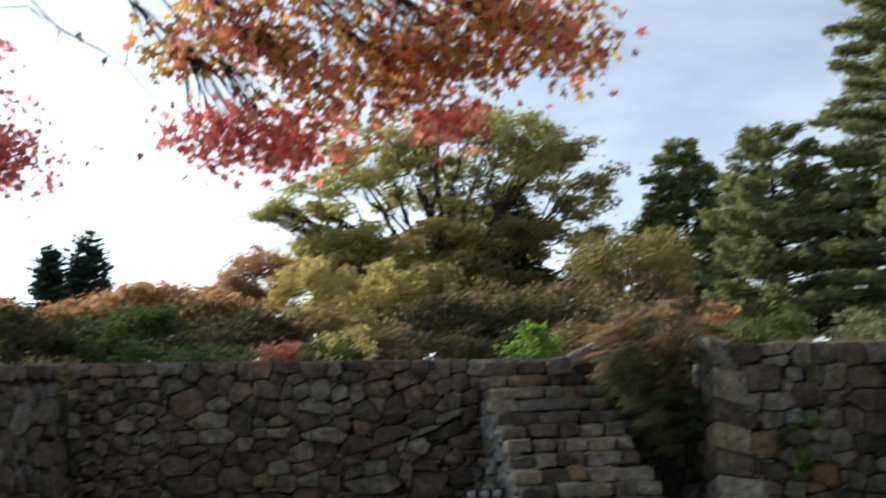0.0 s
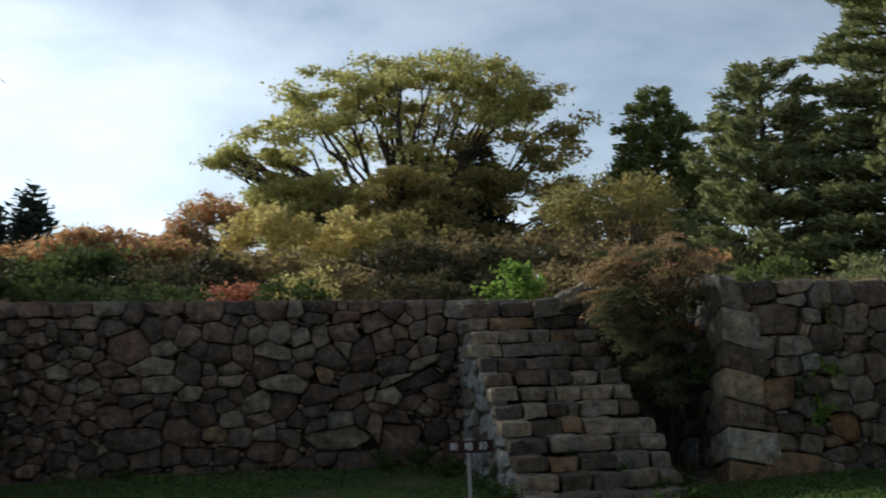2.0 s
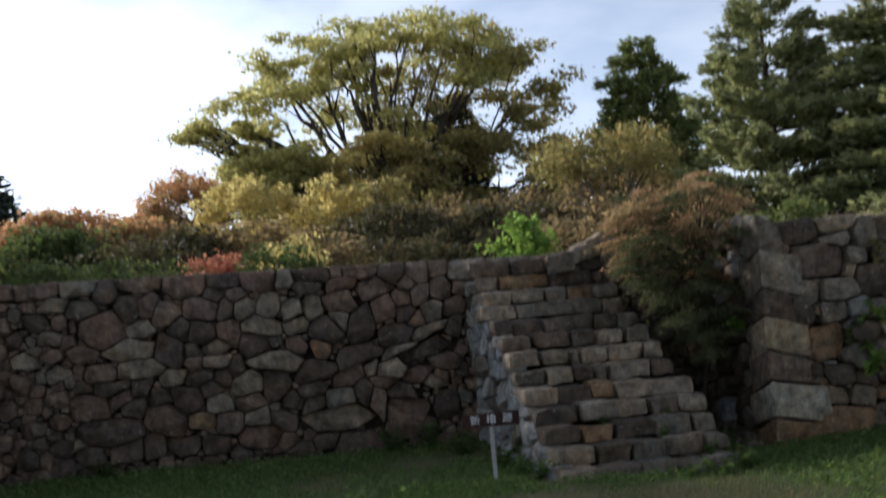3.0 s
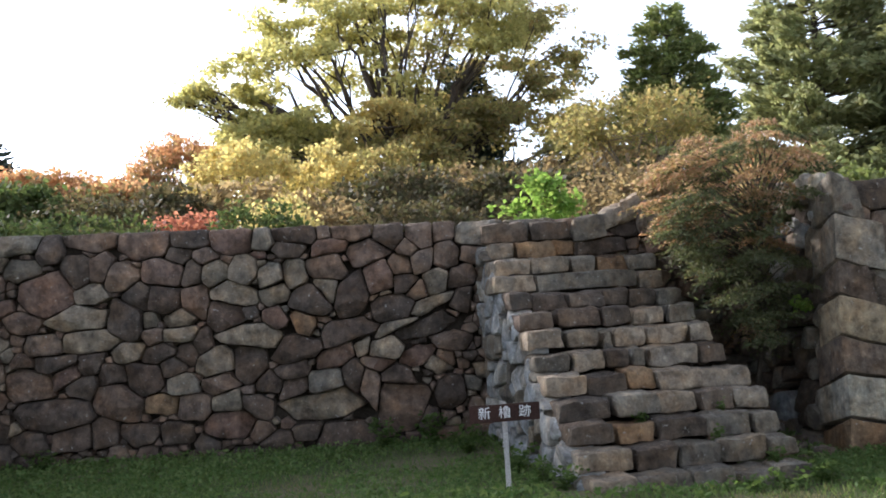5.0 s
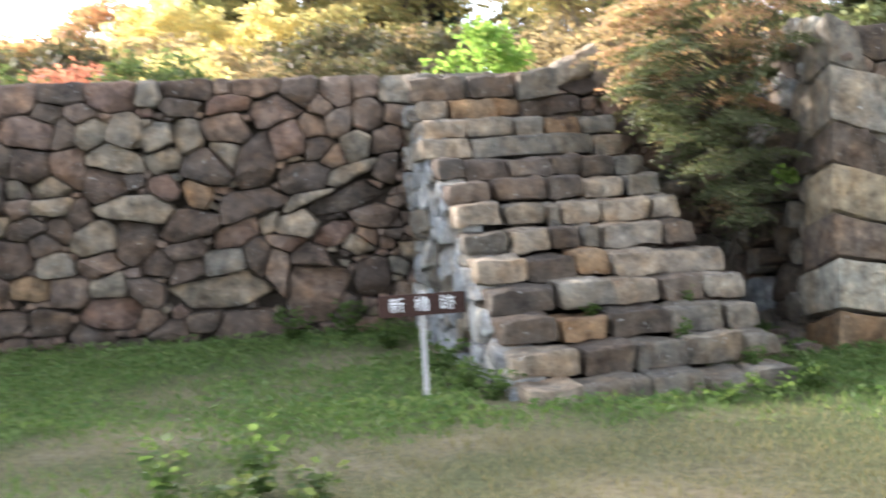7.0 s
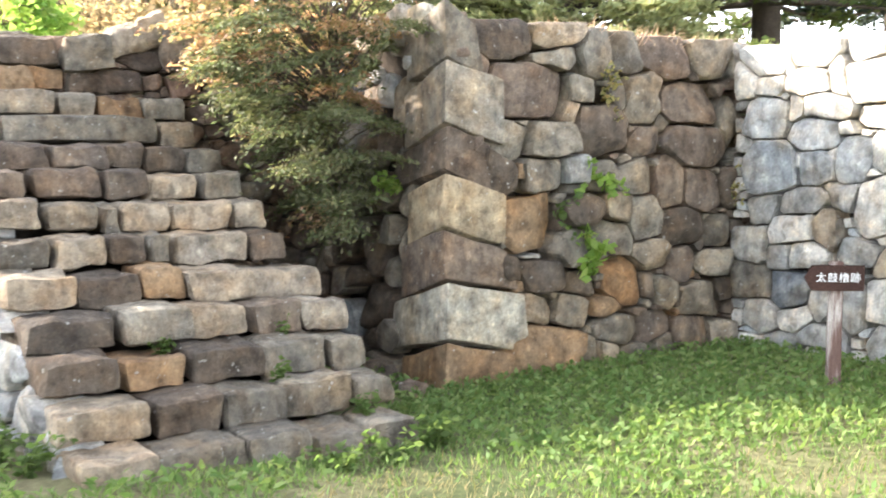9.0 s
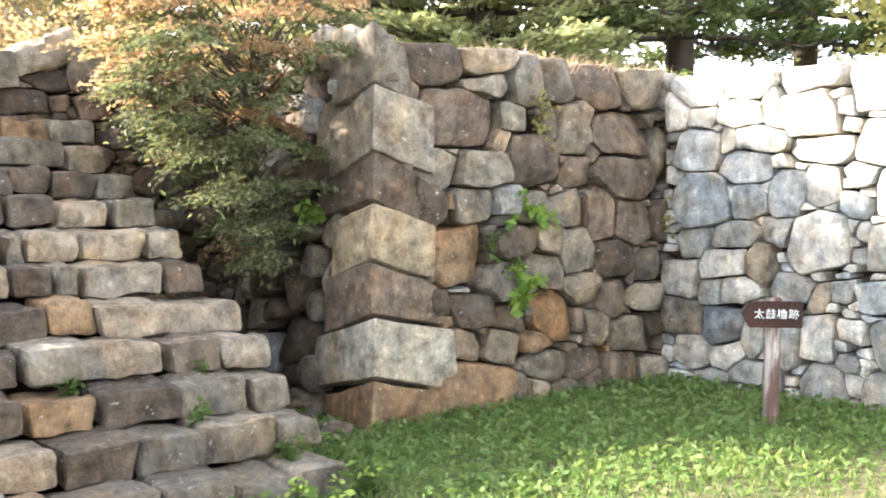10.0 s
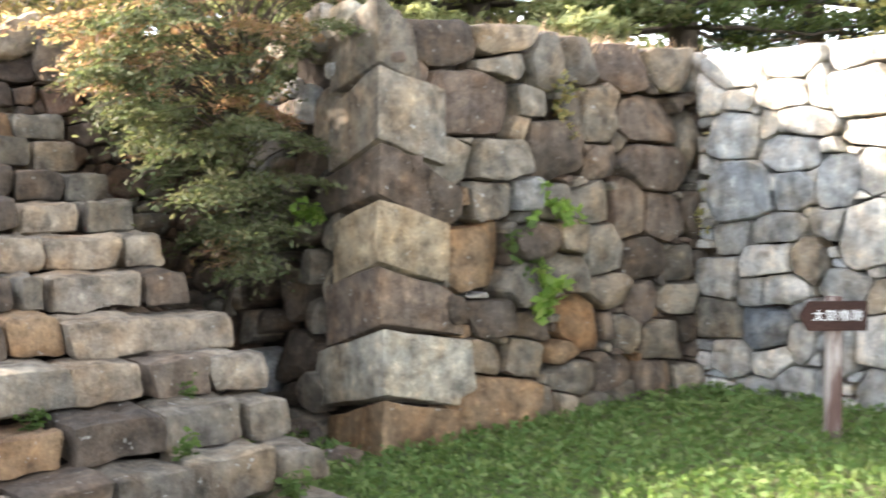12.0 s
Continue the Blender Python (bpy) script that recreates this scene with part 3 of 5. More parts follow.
A_NAMED += tone(RUSSET, (2.41, 2.43, 0.59, 0.25), (3, 2.36, 0.58, 0.33), (3.93, 2.35, 0.44, 0.33), (4.96, 2.35, 0.14, 0.15), (5.26, 2.33, 0.45, 0.19), (6.01, 2.25, 0.37, 0.25), (1.92, 1.89, 0.66, 0.44, 0.08), (2.55, 2.13, 0.25, 0.27), (2.75, 2.03, 0.4, 0.32), (3.2, 2.03, 0.45, 0.33, -0.23), (3.66, 2.18, 0.3, 0.19), (3.54, 1.72, 0.27, 0.34), (1.68, 1.59, 0.37, 0.22, -0.2), (3.06, 1.36, 0.19, 0.18), (1.88, 1.32, 0.35, 0.27), (1.71, 0.91, 0.51, 0.33, -0.23))
A_NAMED += tone(RUSSET, (2.08, 0.99, 0.35, 0.26, 0.38), (3.74, 0.79, 0.35, 0.22), (2.65, 0.66, 0.6, 0.38, -0.26), (3.48, 0.58, 0.35, 0.31), (3.9, 0.38, 0.67, 0.31, 0.15), (4.95, 1.96, 0.44, 0.34), (5.04, 2.2, 0.32, 0.2), (5.43, 2.12, 0.47, 0.29, 0.29), (5.52, 1.83, 0.33, 0.33), (5.86, 2.13, 0.21, 0.18), (5.78, 1.95, 0.26, 0.2), (6.01, 1.95, 0.26, 0.24), (6.27, 2.01, 0.3, 0.29), (6.57, 2.02, 0.27, 0.2), (5.94, 1.65, 0.24, 0.17, 0.2), (6.3, 1.09, 0.37, 0.2))
A_NAMED += tone(RUSSET, (4.37, 1.48, 0.2, 0.19), (5.04, 1.01, 0.47, 0.27, 0.43), (5.9, 0.96, 0.38, 0.22, 0.29), (5.45, 0.91, 0.34, 0.16, -0.32), (5.37, 0.65, 0.26, 0.36), (5.7, 0.45, 0.69, 0.65, 0.15), (4.16, 0.28, 0.23, 0.22), (6.18, 0.9, 0.18, 0.17))
A_NAMED += tone(TAN, (3.74, 2.01, 0.26, 0.28), (4.08, 2.02, 0.25, 0.31), (2.39, 1.85, 0.36, 0.21, 0.03), (3.95, 1.75, 0.52, 0.25, -0.2), (2.27, 1.59, 0.62, 0.27, 0.12), (3.33, 1.53, 0.36, 0.17, 0.08), (3.41, 1.35, 0.39, 0.15), (3.03, 1.53, 0.16, 0.19), (2.38, 1.34, 0.57, 0.25, 0.05), (2.8, 1.21, 0.36, 0.21, 0.2), (4.14, 1.27, 0.88, 0.27, -0.01), (3.69, 1.03, 0.44, 0.29, 0.08), (3.83, 0.59, 0.36, 0.26, 0.15), (4.62, 1.93, 0.28, 0.3), (4.96, 1.76, 0.21, 0.25), (4.39, 1.74, 0.35, 0.23, 0.33))
A_NAMED += tone(TAN, (6.14, 1.75, 0.27, 0.32), (6.08, 1.5, 0.42, 0.15, 0.33), (5.69, 1.29, 0.39, 0.12, 0.38), (5.29, 1.06, 0.18, 0.18), (5.57, 1.05, 0.39, 0.29), (6.14, 0.86, 0.33, 0.22, 0.2), (4.82, 0.5, 0.96, 0.35, 0.08))
A_NAMED += tone(OCHRE, (3.12, 0.62, 0.35, 0.22), (4.7, 1.37, 0.2, 0.25))
build_wall("wall_back", "long retaining wall of rough brown field stones, dry laid", (-6.1, 19.24), (1, -0.025), 9.9, lambda u: 2.60 - 0.033 * u, A_NAMED,
           ((RUSSET, 6), (UMBER, 3), (TAN, 1.4), (GREY, 0.8)), seed=11, twist=0.2, power=3.0, gap=0.006, grow=1.7, proud=0.085, hew=1.45, size=(0.05, 0.2), cap_kinds=(RUSSET, GREY, RUSSET, UMBER), near=(1.98, 6.75))
# bastion at the far end, that juts out
wall_l = build_wall("wall_bastion_face", "shaded front of a jutting bastion of rough field stones", (-10.4, 15.5), (1, 0.0), 4.38, lambda u: 2.66 - 0.02 * u, [],
           ((BROWN, 4), (DARK, 3), (GREY, 2), (PALE, 1)), seed=5, size=(0.14, 0.4), inset=(0.0, 0.5))
build_wall("wall_bastion_flank", "flank of a jutting bastion of rough field stones", (-6.0, 15.5), (-0.02, 1), 3.75, lambda u: 2.58, [],
           ((BROWN, 4), (DARK, 3), (GREY, 2)), seed=6, size=(0.14, 0.36), inset=(0.5, 0.0))
# corner stones: bottom, top, length along the face, length along the flank, kind
QUOINS = ((-0.25, 0.22, 0.50, 0.62, OCHRE), (0.23, 0.60, 0.62, 0.75, LIME), (0.61, 0.93, 0.54, 0.60, BROWN), (0.94, 1.29, 0.45, 0.50, STAINED),
          (1.30, 1.58, 0.36, 0.70, DARK), (1.59, 1.99, 0.44, 0.55, GREY), (2.0, 2.36, 0.28, 0.55, GREY))
# corner bastion beside the stairs
C_NAMED = tone(DARK, (0.61, 2.1, 0.45, 0.26), (1.38, 1.49, 0.42, 0.37), (0.48, 1.23, 0.33, 0.35, -0.27), (2.6, 1.02, 0.21, 0.3), (2.1, 0.77, 0.35, 0.28), (1.17, 0.95, 0.33, 0.2), (1.12, 0.46, 0.26, 0.18), (0.81, 0.56, 0.37, 0.24), (0.59, 0.61, 0.14, 0.17), (0.46, 0.42, 0.09, 0.07), (2.51, 0.29, 0.26, 0.16))
C_NAMED += tone(BROWN, (0.47, 1.93, 0.08, 0.14), (2.05, 1.94, 0.43, 0.24), (0.82, 1.76, 0.66, 0.37), (2.25, 1.64, 0.59, 0.32), (1.78, 1.39, 0.31, 0.22), (2.27, 1.33, 0.67, 0.33, -0.22), (1.99, 1.09, 0.27, 0.35), (2.3, 1.04, 0.36, 0.33), (2.05, 0.51, 0.23, 0.25), (1.79, 0.08, 0.35, 0.23), (1.76, 0.39, 0.13, 0.14), (2.15, 0.02, 0.34, 0.24))
C_NAMED += tone(PALE, (1.06, 2.12, 0.39, 0.16), (1.16, 1.62, 0.12, 0.15), (1.93, 1.79, 0.1, 0.14), (1.6, 1.28, 0.07, 0.05))
C_NAMED += tone(GREY, (1.05, 1.97, 0.39, 0.14), (1.37, 2, 0.29, 0.35), (1.25, 1.77, 0.22, 0.2), (1.68, 1.97, 0.3, 0.22), (0.63, 1.43, 0.3, 0.28), (0.99, 1.44, 0.39, 0.25), (0.87, 1.2, 0.36, 0.24), (1.37, 1.18, 0.23, 0.2), (1.59, 1.75, 0.17, 0.24), (2.64, 1.51, 0.18, 0.42, -0.08), (1.7, 1.16, 0.36, 0.27), (1.77, 0.86, 0.31, 0.31), (2.43, 0.71, 0.26, 0.25), (1.44, 0.76, 0.37, 0.25, -0.49), (1.11, 0.71, 0.32, 0.26), (0.26, 0.48, 0.23, 0.07))
C_NAMED += tone(GREY, (1.07, 0.27, 0.32, 0.29, -0.47), (1.43, 0.11, 0.34, 0.2), (1.9, 0.32, 0.19, 0.23), (2.4, 0.49, 0.39, 0.21), (1.19, 0.01, 0.12, 0.15), (1.54, -0.07, 0.27, 0.16), (1.9, -0.04, 0.15, 0.14), (2.43, -0.04, 0.24, 0.18))
C_NAMED += tone(TAN, (2.49, 1.92, 0.41, 0.2), (1.75, 1.68, 0.35, 0.33), (1.5, 0.95, 0.24, 0.2), (1.79, 0.6, 0.31, 0.2), (0.72, 0.33, 0.44, 0.2, -0.34), (2.25, 0.22, 0.45, 0.27), (1.32, -0.03, 0.16, 0.17))
C_NAMED += tone(COOL, (2.74, 1.92, 0.12, 0.2), (1.17, 1.24, 0.25, 0.2), (0.73, 0.68, 0.12, 0.04))
C_NAMED += tone(OCHRE, (0.7, 1.25, 0.07, 0.09), (0.72, 0.9, 0.5, 0.41), (1.53, 0.42, 0.41, 0.37), (1.35, 0.29, 0.32, 0.12), (0.8, 0.06, 0.66, 0.36), (0.64, 0.49, 0.11, 0.08))
wall_c = build_wall("wall_corner_face", "corner bastion wall of mixed brown, grey and ochre stones", (3.706, 17.159), (2.57, 0.271), 2.9, lambda u: 2.29 - 0.075 * u, C_NAMED,
                    ((BROWN, 4), (GREY, 4), (DARK, 2), (OCHRE, 0.5)), batter=0.05, big=1.085, rise=(-0.033, 0.048), shear=0.05, seed=21, size=(0.04, 0.15), gap=0.008, grow=1.24, proud=0.065, hew=0.95, cap_len=(0.28, 0.45), inset=(0.3, 0.0), sunk=0.25, power=3.4, twist=0.15,
                    begin=lambda v: next((q[2] - 0.04 for q in QUOINS if v < q[1]), 0.3))
# the bluish share of these stones stands in for skylight on the flank
build_wall("wall_corner_flank", "shaded flank of the corner bastion, some stones tinted blue as shade", (3.61, 19.5), (0.042, -1), 2.2, lambda u: 2.24, [],
           ((SHADE_BLUE, 2), (GREY, 4), (DARK, 2)), batter=0.07, seed=22, size=(0.12, 0.3), thick=0.4, big=1.085, inset=(0.0, 0.35), sunk=0.25, end=lambda v: 2.2 - next((q[3] for q in QUOINS if v < q[1]), 0.5))
# white stones above, blue below paint the line where sun meets shade
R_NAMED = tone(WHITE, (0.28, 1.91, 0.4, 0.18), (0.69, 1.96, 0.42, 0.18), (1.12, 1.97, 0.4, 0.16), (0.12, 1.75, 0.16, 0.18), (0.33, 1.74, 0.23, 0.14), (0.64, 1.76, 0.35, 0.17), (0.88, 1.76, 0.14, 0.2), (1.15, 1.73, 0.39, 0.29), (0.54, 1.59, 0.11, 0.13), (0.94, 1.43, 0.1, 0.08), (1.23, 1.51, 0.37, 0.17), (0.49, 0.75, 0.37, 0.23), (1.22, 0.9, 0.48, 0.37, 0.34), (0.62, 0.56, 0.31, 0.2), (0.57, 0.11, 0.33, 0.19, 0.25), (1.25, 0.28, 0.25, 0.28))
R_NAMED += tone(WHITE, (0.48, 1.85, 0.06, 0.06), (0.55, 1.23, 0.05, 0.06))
R_NAMED += tone(SHADE_BLUE, (0.28, 1.52, 0.38, 0.3), (0.68, 1.4, 0.4, 0.22), (0.34, 1.18, 0.51, 0.38), (0.71, 1.16, 0.25, 0.24), (1.01, 1.24, 0.27, 0.33))
R_NAMED += tone(COOL, (0.81, 1.59, 0.37, 0.18), (1.26, 1.27, 0.24, 0.27), (0.87, 0.96, 0.11, 0.17), (0.99, 0.98, 0.18, 0.15), (0.62, 0.93, 0.42, 0.22), (0.25, 0.86, 0.26, 0.22), (1.06, 0.61, 0.33, 0.17), (0.39, 0.52, 0.25, 0.2), (0.18, 0.61, 0.31, 0.3), (0.27, 0.1, 0.29, 0.23), (0.46, -0.06, 0.25, 0.12), (0.78, 0.25, 0.17, 0.26), (0.77, 0.01, 0.31, 0.16), (1.06, 0.23, 0.17, 0.3), (1.3, -0.02, 0.3, 0.31), (0.77, 0.43, 0.16, 0.12))
R_NAMED += tone(COOL, (0.93, -0.03, 0.15, 0.17))
R_NAMED += tone(PALE, (0.81, 0.77, 0.22, 0.28), (1.26, 0.54, 0.13, 0.16))
R_NAMED += tone(SLATE, (0.51, 0.31, 0.33, 0.3))
R_NAMED += tone(GREY, (0.21, 0.36, 0.22, 0.26), (0.91, 0.72, 0.08, 0.14))
R_NAMED += tone(WHITE, (1.66, 1.88, 0.33, 0.27), (1.69, 1.54, 0.29, 0.27)) + tone(SHADE_BLUE, (1.78, 1.23, 0.25, 0.31)) + tone(COOL, (1.76, 0.3, 0.26, 0.31), (1.76, 0.89, 0.29, 0.31), (1.75, -0.01, 0.29, 0.21))
build_wall("wall_side", "side wall of pale stones, tinted white at the sunlit top and blue in the shade below", (6.494, 17.442), (0.2294, -1.3956), 8.7, lambda u: 2.04 + 0.012 * u, R_NAMED,
           ((WHITE, 5), (SHADE_BLUE, 2.5), (COOL, 2)), batter=0.0, big=1.085, rise=(0.10, 0.008), gap=0.006, grow=1.4, hew=0.6, proud=0.045, seed=31, size=(0.045, 0.2), cap_kinds=(WHITE, WHITE, COOL), cap=0.2, cap_len=(0.26, 0.46), sunk=0.25, power=3.6, twist=0.14, near=(-1, 3.4))

# corner stones of the bastion, laid alternately long and short
rng = np.random.default_rng(41)
face_d, flank_d = Vector((2.57, 0.271, 0)).normalized(), Vector((-0.042, 1, 0)).normalized()
corner = Vector((3.743, 17.135, -0.033))


def corner_stones(wall, corner, face_d, flank_d, rows, batter=0.05, aside=0.08, drop=0.0):
    for z0, z1, along, back, m in rows:
        ring = []
        for z in (z0, z1 - 0.012):
            lean = batter * z
            o = corner + flank_d * (lean - 0.04) + face_d * (aside * z - 0.035) + Vector((0, 0, z)) + Vector((rng.normal(0, 0.012), rng.normal(0, 0.012), 0))
            slant = Vector((0, 0, -drop + rng.uniform(-0.04, 0.04)))
            fall = Vector((0, 0, -drop * 1.3 + rng.uniform(-0.04, 0.04)))
            ring += [o, o + face_d * (along + rng.uniform(-0.05, 0.05)) + slant, o + face_d * (along - 0.05) + flank_d * 0.3 + slant, o + flank_d * back + fall]
        me, at = block_mesh(rng, ring, 0.016, 0.011, 4)
        ob = part_mesh("corner_stone", me, m, wall)
        ob.location = at


corner_stones(wall_c, corner, face_d, flank_d, [(*(1.085 * q for q in row[:4]), row[4]) for row in QUOINS], aside=0.025, drop=0.145)
# flank cap stones, their whitish tones standing in for sun on their tops
for back, w, h, m in ((0.42, 0.34, 0.16, LIME), (0.78, 0.38, 0.2, WHITE), (1.2, 0.36, 0.17, LIME), (1.6, 0.4, 0.2, GREY)):
    o = corner + flank_d * (back + 0.12) + face_d * 0.02 + Vector((0, 0, 2.40 - 0.02 * back))
    ring = []
    for z, k in ((-0.08, 1.0), (h, 0.72)):
        ring += [o + flank_d * (-w / 2 * k) + Vector((0, 0, z)), o + face_d * 0.4 * k + flank_d * (-w / 2 * k) + Vector((0, 0, z)), o + face_d * 0.4 * k + flank_d * (w / 2 * k) + Vector((0, 0, z)), o + flank_d * (w / 2 * k) + Vector((0, 0, z))]
    me, at = block_mesh(rng, ring, 0.06, 0.03, 4)
    part_mesh("cap_stone", me, m, wall_c).location = at
corner_stones(wall_l, Vector((-5.98, 15.48, 0)), Vector((-1, 0, 0)), Vector((-0.02, 1, 0)),
              [(-0.1 + 0.38 * k, 0.28 + 0.38 * k, (0.75, 0.5)[k % 2], (0.5, 0.75)[k % 2], (BROWN, GREY, DARK)[k % 3]) for k in range(7)], 0.06, 0.06)

# ---- stone stairs ----
rng = np.random.default_rng(51)
step_d = Vector((0.965, 0.262, 0)).normalized()
rise_d = Vector((-0.12, 0.993, 0)).normalized()
foot = Vector((0.98, 15.26, 0))
RISE, RUN = 0.184, 0.318
ROWS_OF_BLOCKS = (
    ("0.2 0.25 0.2 0.18 0.17", "PGGGG"), ("0.24 0.2 0.19 0.22 0.15", "PDGGG"), ("0.22 0.19 0.23 0.22 0.14", "DODGG"), ("0.27 0.21 0.19 0.16 0.17", "DGPBP"),
    ("0.2 0.19 0.14 0.23 0.24", "PDOPP"), ("0.19 0.17 0.14 0.08 0.27 0.15", "GPDGPD"), ("0.21 0.19 0.07 0.16 0.24 0.13", "PGGPPP"), ("0.22 0.24 0.17 0.2 0.17", "BBDPG"),
    ("0.14 0.19 0.2 0.16 0.15 0.16", "DBBDDG"), ("0.25 0.59 0.16", "PGP"), ("0.23 0.23 0.17 0.18 0.19", "PPGOG"), ("0.16 0.24 0.15 0.25 0.2", "POODG"))
KIND = {"G": GREY, "P": PALE, "D": DARK, "B": BROWN, "W": WHITE, "L": SHADE_BLUE, "O": OCHRE}
stairs = thing("stone_stairs", (0.98, 15.26, 0), "steep flight of uneven dry-laid stone block steps against the wall", "stone stairs")
inv = Matrix.Translation(-foot)
for k, (shares, kinds) in enumerate(ROWS_OF_BLOCKS):
    shares = [float(s) for s in shares.split()]
    width = 1.97 + (0.07 if 0 < k < 5 else 0.0) - 0.014 * max(0, k - 6)
    base = foot + rise_d * (RUN * k) + Vector((0, 0, RISE * k - 0.088))
    if k == 9:
        base -= step_d * 0.06
    if k == 11:
        base += step_d * 0.08
        width -= 0.1
    total, u = sum(shares), 0.0
    for s, c in zip(shares, kinds):
        w = s / total * width
        sink, out = rng.uniform(-0.022, 0.018), rng.uniform(-0.05, 0.03)
        top = RISE - 0.008 + rng.uniform(-0.014, 0.01)
        slope = -0.065 * (u / width)
        a, b = u + 0.013, u + w - 0.013
        ring = []
        for z in (0.0, top):
            back = RUN + 0.12
            skew = rng.uniform(-0.025, 0.02, 2)
            ring += [base + step_d * (a + skew[0]) + rise_d * (out + 0.02 * (z > 0)) + Vector((0, 0, z + sink + slope)), base + step_d * (b + skew[1]) + rise_d * (out + 0.02 * (z > 0)) + Vector((0, 0, z + sink + slope)),
                     base + step_d * b + rise_d * back + Vector((0, 0, z + sink + slope)), base + step_d * a + rise_d * back + Vector((0, 0, z + sink + slope))]
        me, at = block_mesh(rng, ring, rng.uniform(0.028, 0.055) if c != "W" or k != 4 else 0.08, 0.024, 4)
        ob = part_mesh("step_block", me, KIND[c], stairs)
        ob.location = at - foot
        u += w
# flank of the stairs: rubble under a sloping line, tinted blue as sky-lit shade
flank_place = wall_frame((0.50, 19.25), (0.12, -0.993), 0.02)
seeds = pack_stones(rng, 3.9, 2.2, [], (0.09, 0.24), caps=False)
core_v = [flank_place(u, v, w) for w in (-0.12, -1.5) for u, v in ((0, -0.3), (3.6, -0.3), (3.6, -0.2), (0.3, 1.68), (0, 1.68))]
core = part_mesh("rubble_core", mesh_of("core", [v - foot for v in core_v], [(0, 1, 2, 3, 4), (9, 8, 7, 6, 5), (0, 5, 6, 1), (1, 6, 7, 2), (2, 7, 8, 3), (3, 8, 9, 4), (4, 9, 5, 0)]), SOIL, stairs)
for poly, area, m in cells(seeds, 3.9, 2.2, 0.012, 3.0, 0.2, 1.5):
    poly = clip([(u, v - 0.12) for u, v in poly], 0.50, 0.866, 0.50 * 3.95 + 0.866 * -0.08)
    if len(poly) < 3 or max(p[1] for p in poly) - min(p[1] for p in poly) < 0.05:
        continue
    me, at = stone_mesh(rng, poly, flank_place, 0.04)
    ob = part_mesh("flank_stone", me, (SHADE_BLUE, SHADE_BLUE, COOL, SHADE_BLUE, GREY, WHITE)[rng.integers(6)], stairs)
    ob.location = at - foot
# cap stones at the head of the stairs
head = thing("stair_head_stones", (1.6, 19.1, 2.0), "pale and dark boulders capping the head of the stairs", "stones")
for u, w, y, z0, z1, lean, m in ((0.55, 0.55, 18.98, 2.10, 2.32, 0.0, BROWN), (1.1, 0.46, 18.98, 2.10, 2.31, 0.0, DARK), (1.56, 0.4, 19.0, 2.08, 2.34, 0.02, GREY), (1.9, 0.3, 19.05, 2.2, 2.42, 0.05, PALE),
                                 (2.12, 0.26, 19.1, 2.26, 2.52, 0.06, PALE), (2.3, 0.3, 19.05, 2.1, 2.46, 0.0, BROWN)):
    ring = []
    for z in (z0, z1):
        k = 0.86 if z == z1 else 1.0
        ring += [Vector((u, y, z - lean)), Vector((u + w * k, y + 0.03, z + lean)), Vector((u + w * k, y + 0.4, z + lean)), Vector((u, y + 0.4, z - lean))]
    me, at = block_mesh(rng, ring, 0.06, 0.03, 4)
    ob = part_mesh("cap_stone", me, m, head)
    ob.location = at - head.location


# loose stones in the hollow between stairs and bastion
rng = np.random.default_rng(61)
for _ in range(20):
    x, y = rng.uniform(2.95, 3.62), rng.uniform(16.7, 18.7)
    r, h = rng.uniform(0.06, 0.17), rng.uniform(0.06, 0.2)
    z, turn = ground_z(x, y) - 0.04, rng.uniform(0, 6.3)
    ring = [Vector((x + math.cos(turn + a) * r * rng.uniform(0.7, 1.1) * k, y + math.sin(turn + a) * r * rng.uniform(0.7, 1.1) * k, z + e)) for e, k in ((0.0, 1.0), (h, 0.8)) for a in (0, 1.57, 3.14, 4.71)]
    me, at = block_mesh(rng, ring, 0.025, 0.02, 3)
    ob = part_mesh("loose_stone", me, (BROWN, DARK, GREY, BROWN)[rng.integers(4)])
    ob.location = at
    tagged(ob, "loose brown stone lying in the hollow by the stairs", "stone", "stones in the hollow")


# ---- signs ----
def lettering(body, size, pitch, material, parent, depth):
    """One raised character after another along the board."""
    for k, c in enumerate(body):
        cu = bpy.data.curves.new("character", "FONT")
        cu.body, cu.size, cu.extrude, cu.align_x, cu.align_y = c, size, 0.0015, "CENTER", "CENTER"
        tmp = new("tmp", cu)
        bpy.context.view_layer.update()
        me = bpy.data.meshes.new_from_object(tmp.evaluated_get(bpy.context.evaluated_depsgraph_get()))
        bpy.data.objects.remove(tmp)
        ob = part_mesh("character", me, material, parent, "white painted character")
        ob.rotation_euler = (radians(90), 0, 0)
        ob.location = ((k - (len(body) - 1) / 2) * pitch, depth, 0)


def box_part(name, size, at, material, parent, bevel=0.006, rot=0.0, taper=0.0, label=""):
    bm = bmesh.new()
    bmesh.ops.create_cube(bm, size=1)
    for v in bm.verts:
        v.co = Vector((v.co.x * size[0], v.co.y * size[1], v.co.z * size[2]))
        if v.co.z > 0:
            v.co.x *= 1 - taper
            v.co.y *= 1 - taper
    bmesh.ops.bevel(bm, geom=list(bm.edges), offset=bevel, segments=2, affect="EDGES")
    me = bpy.data.meshes.new(name)
    bm.to_mesh(me)
    bm.free()
    ob = part_mesh(name, me, material, parent, label)
    ob.location, ob.rotation_euler = at, (0, 0, rot)
    return ob


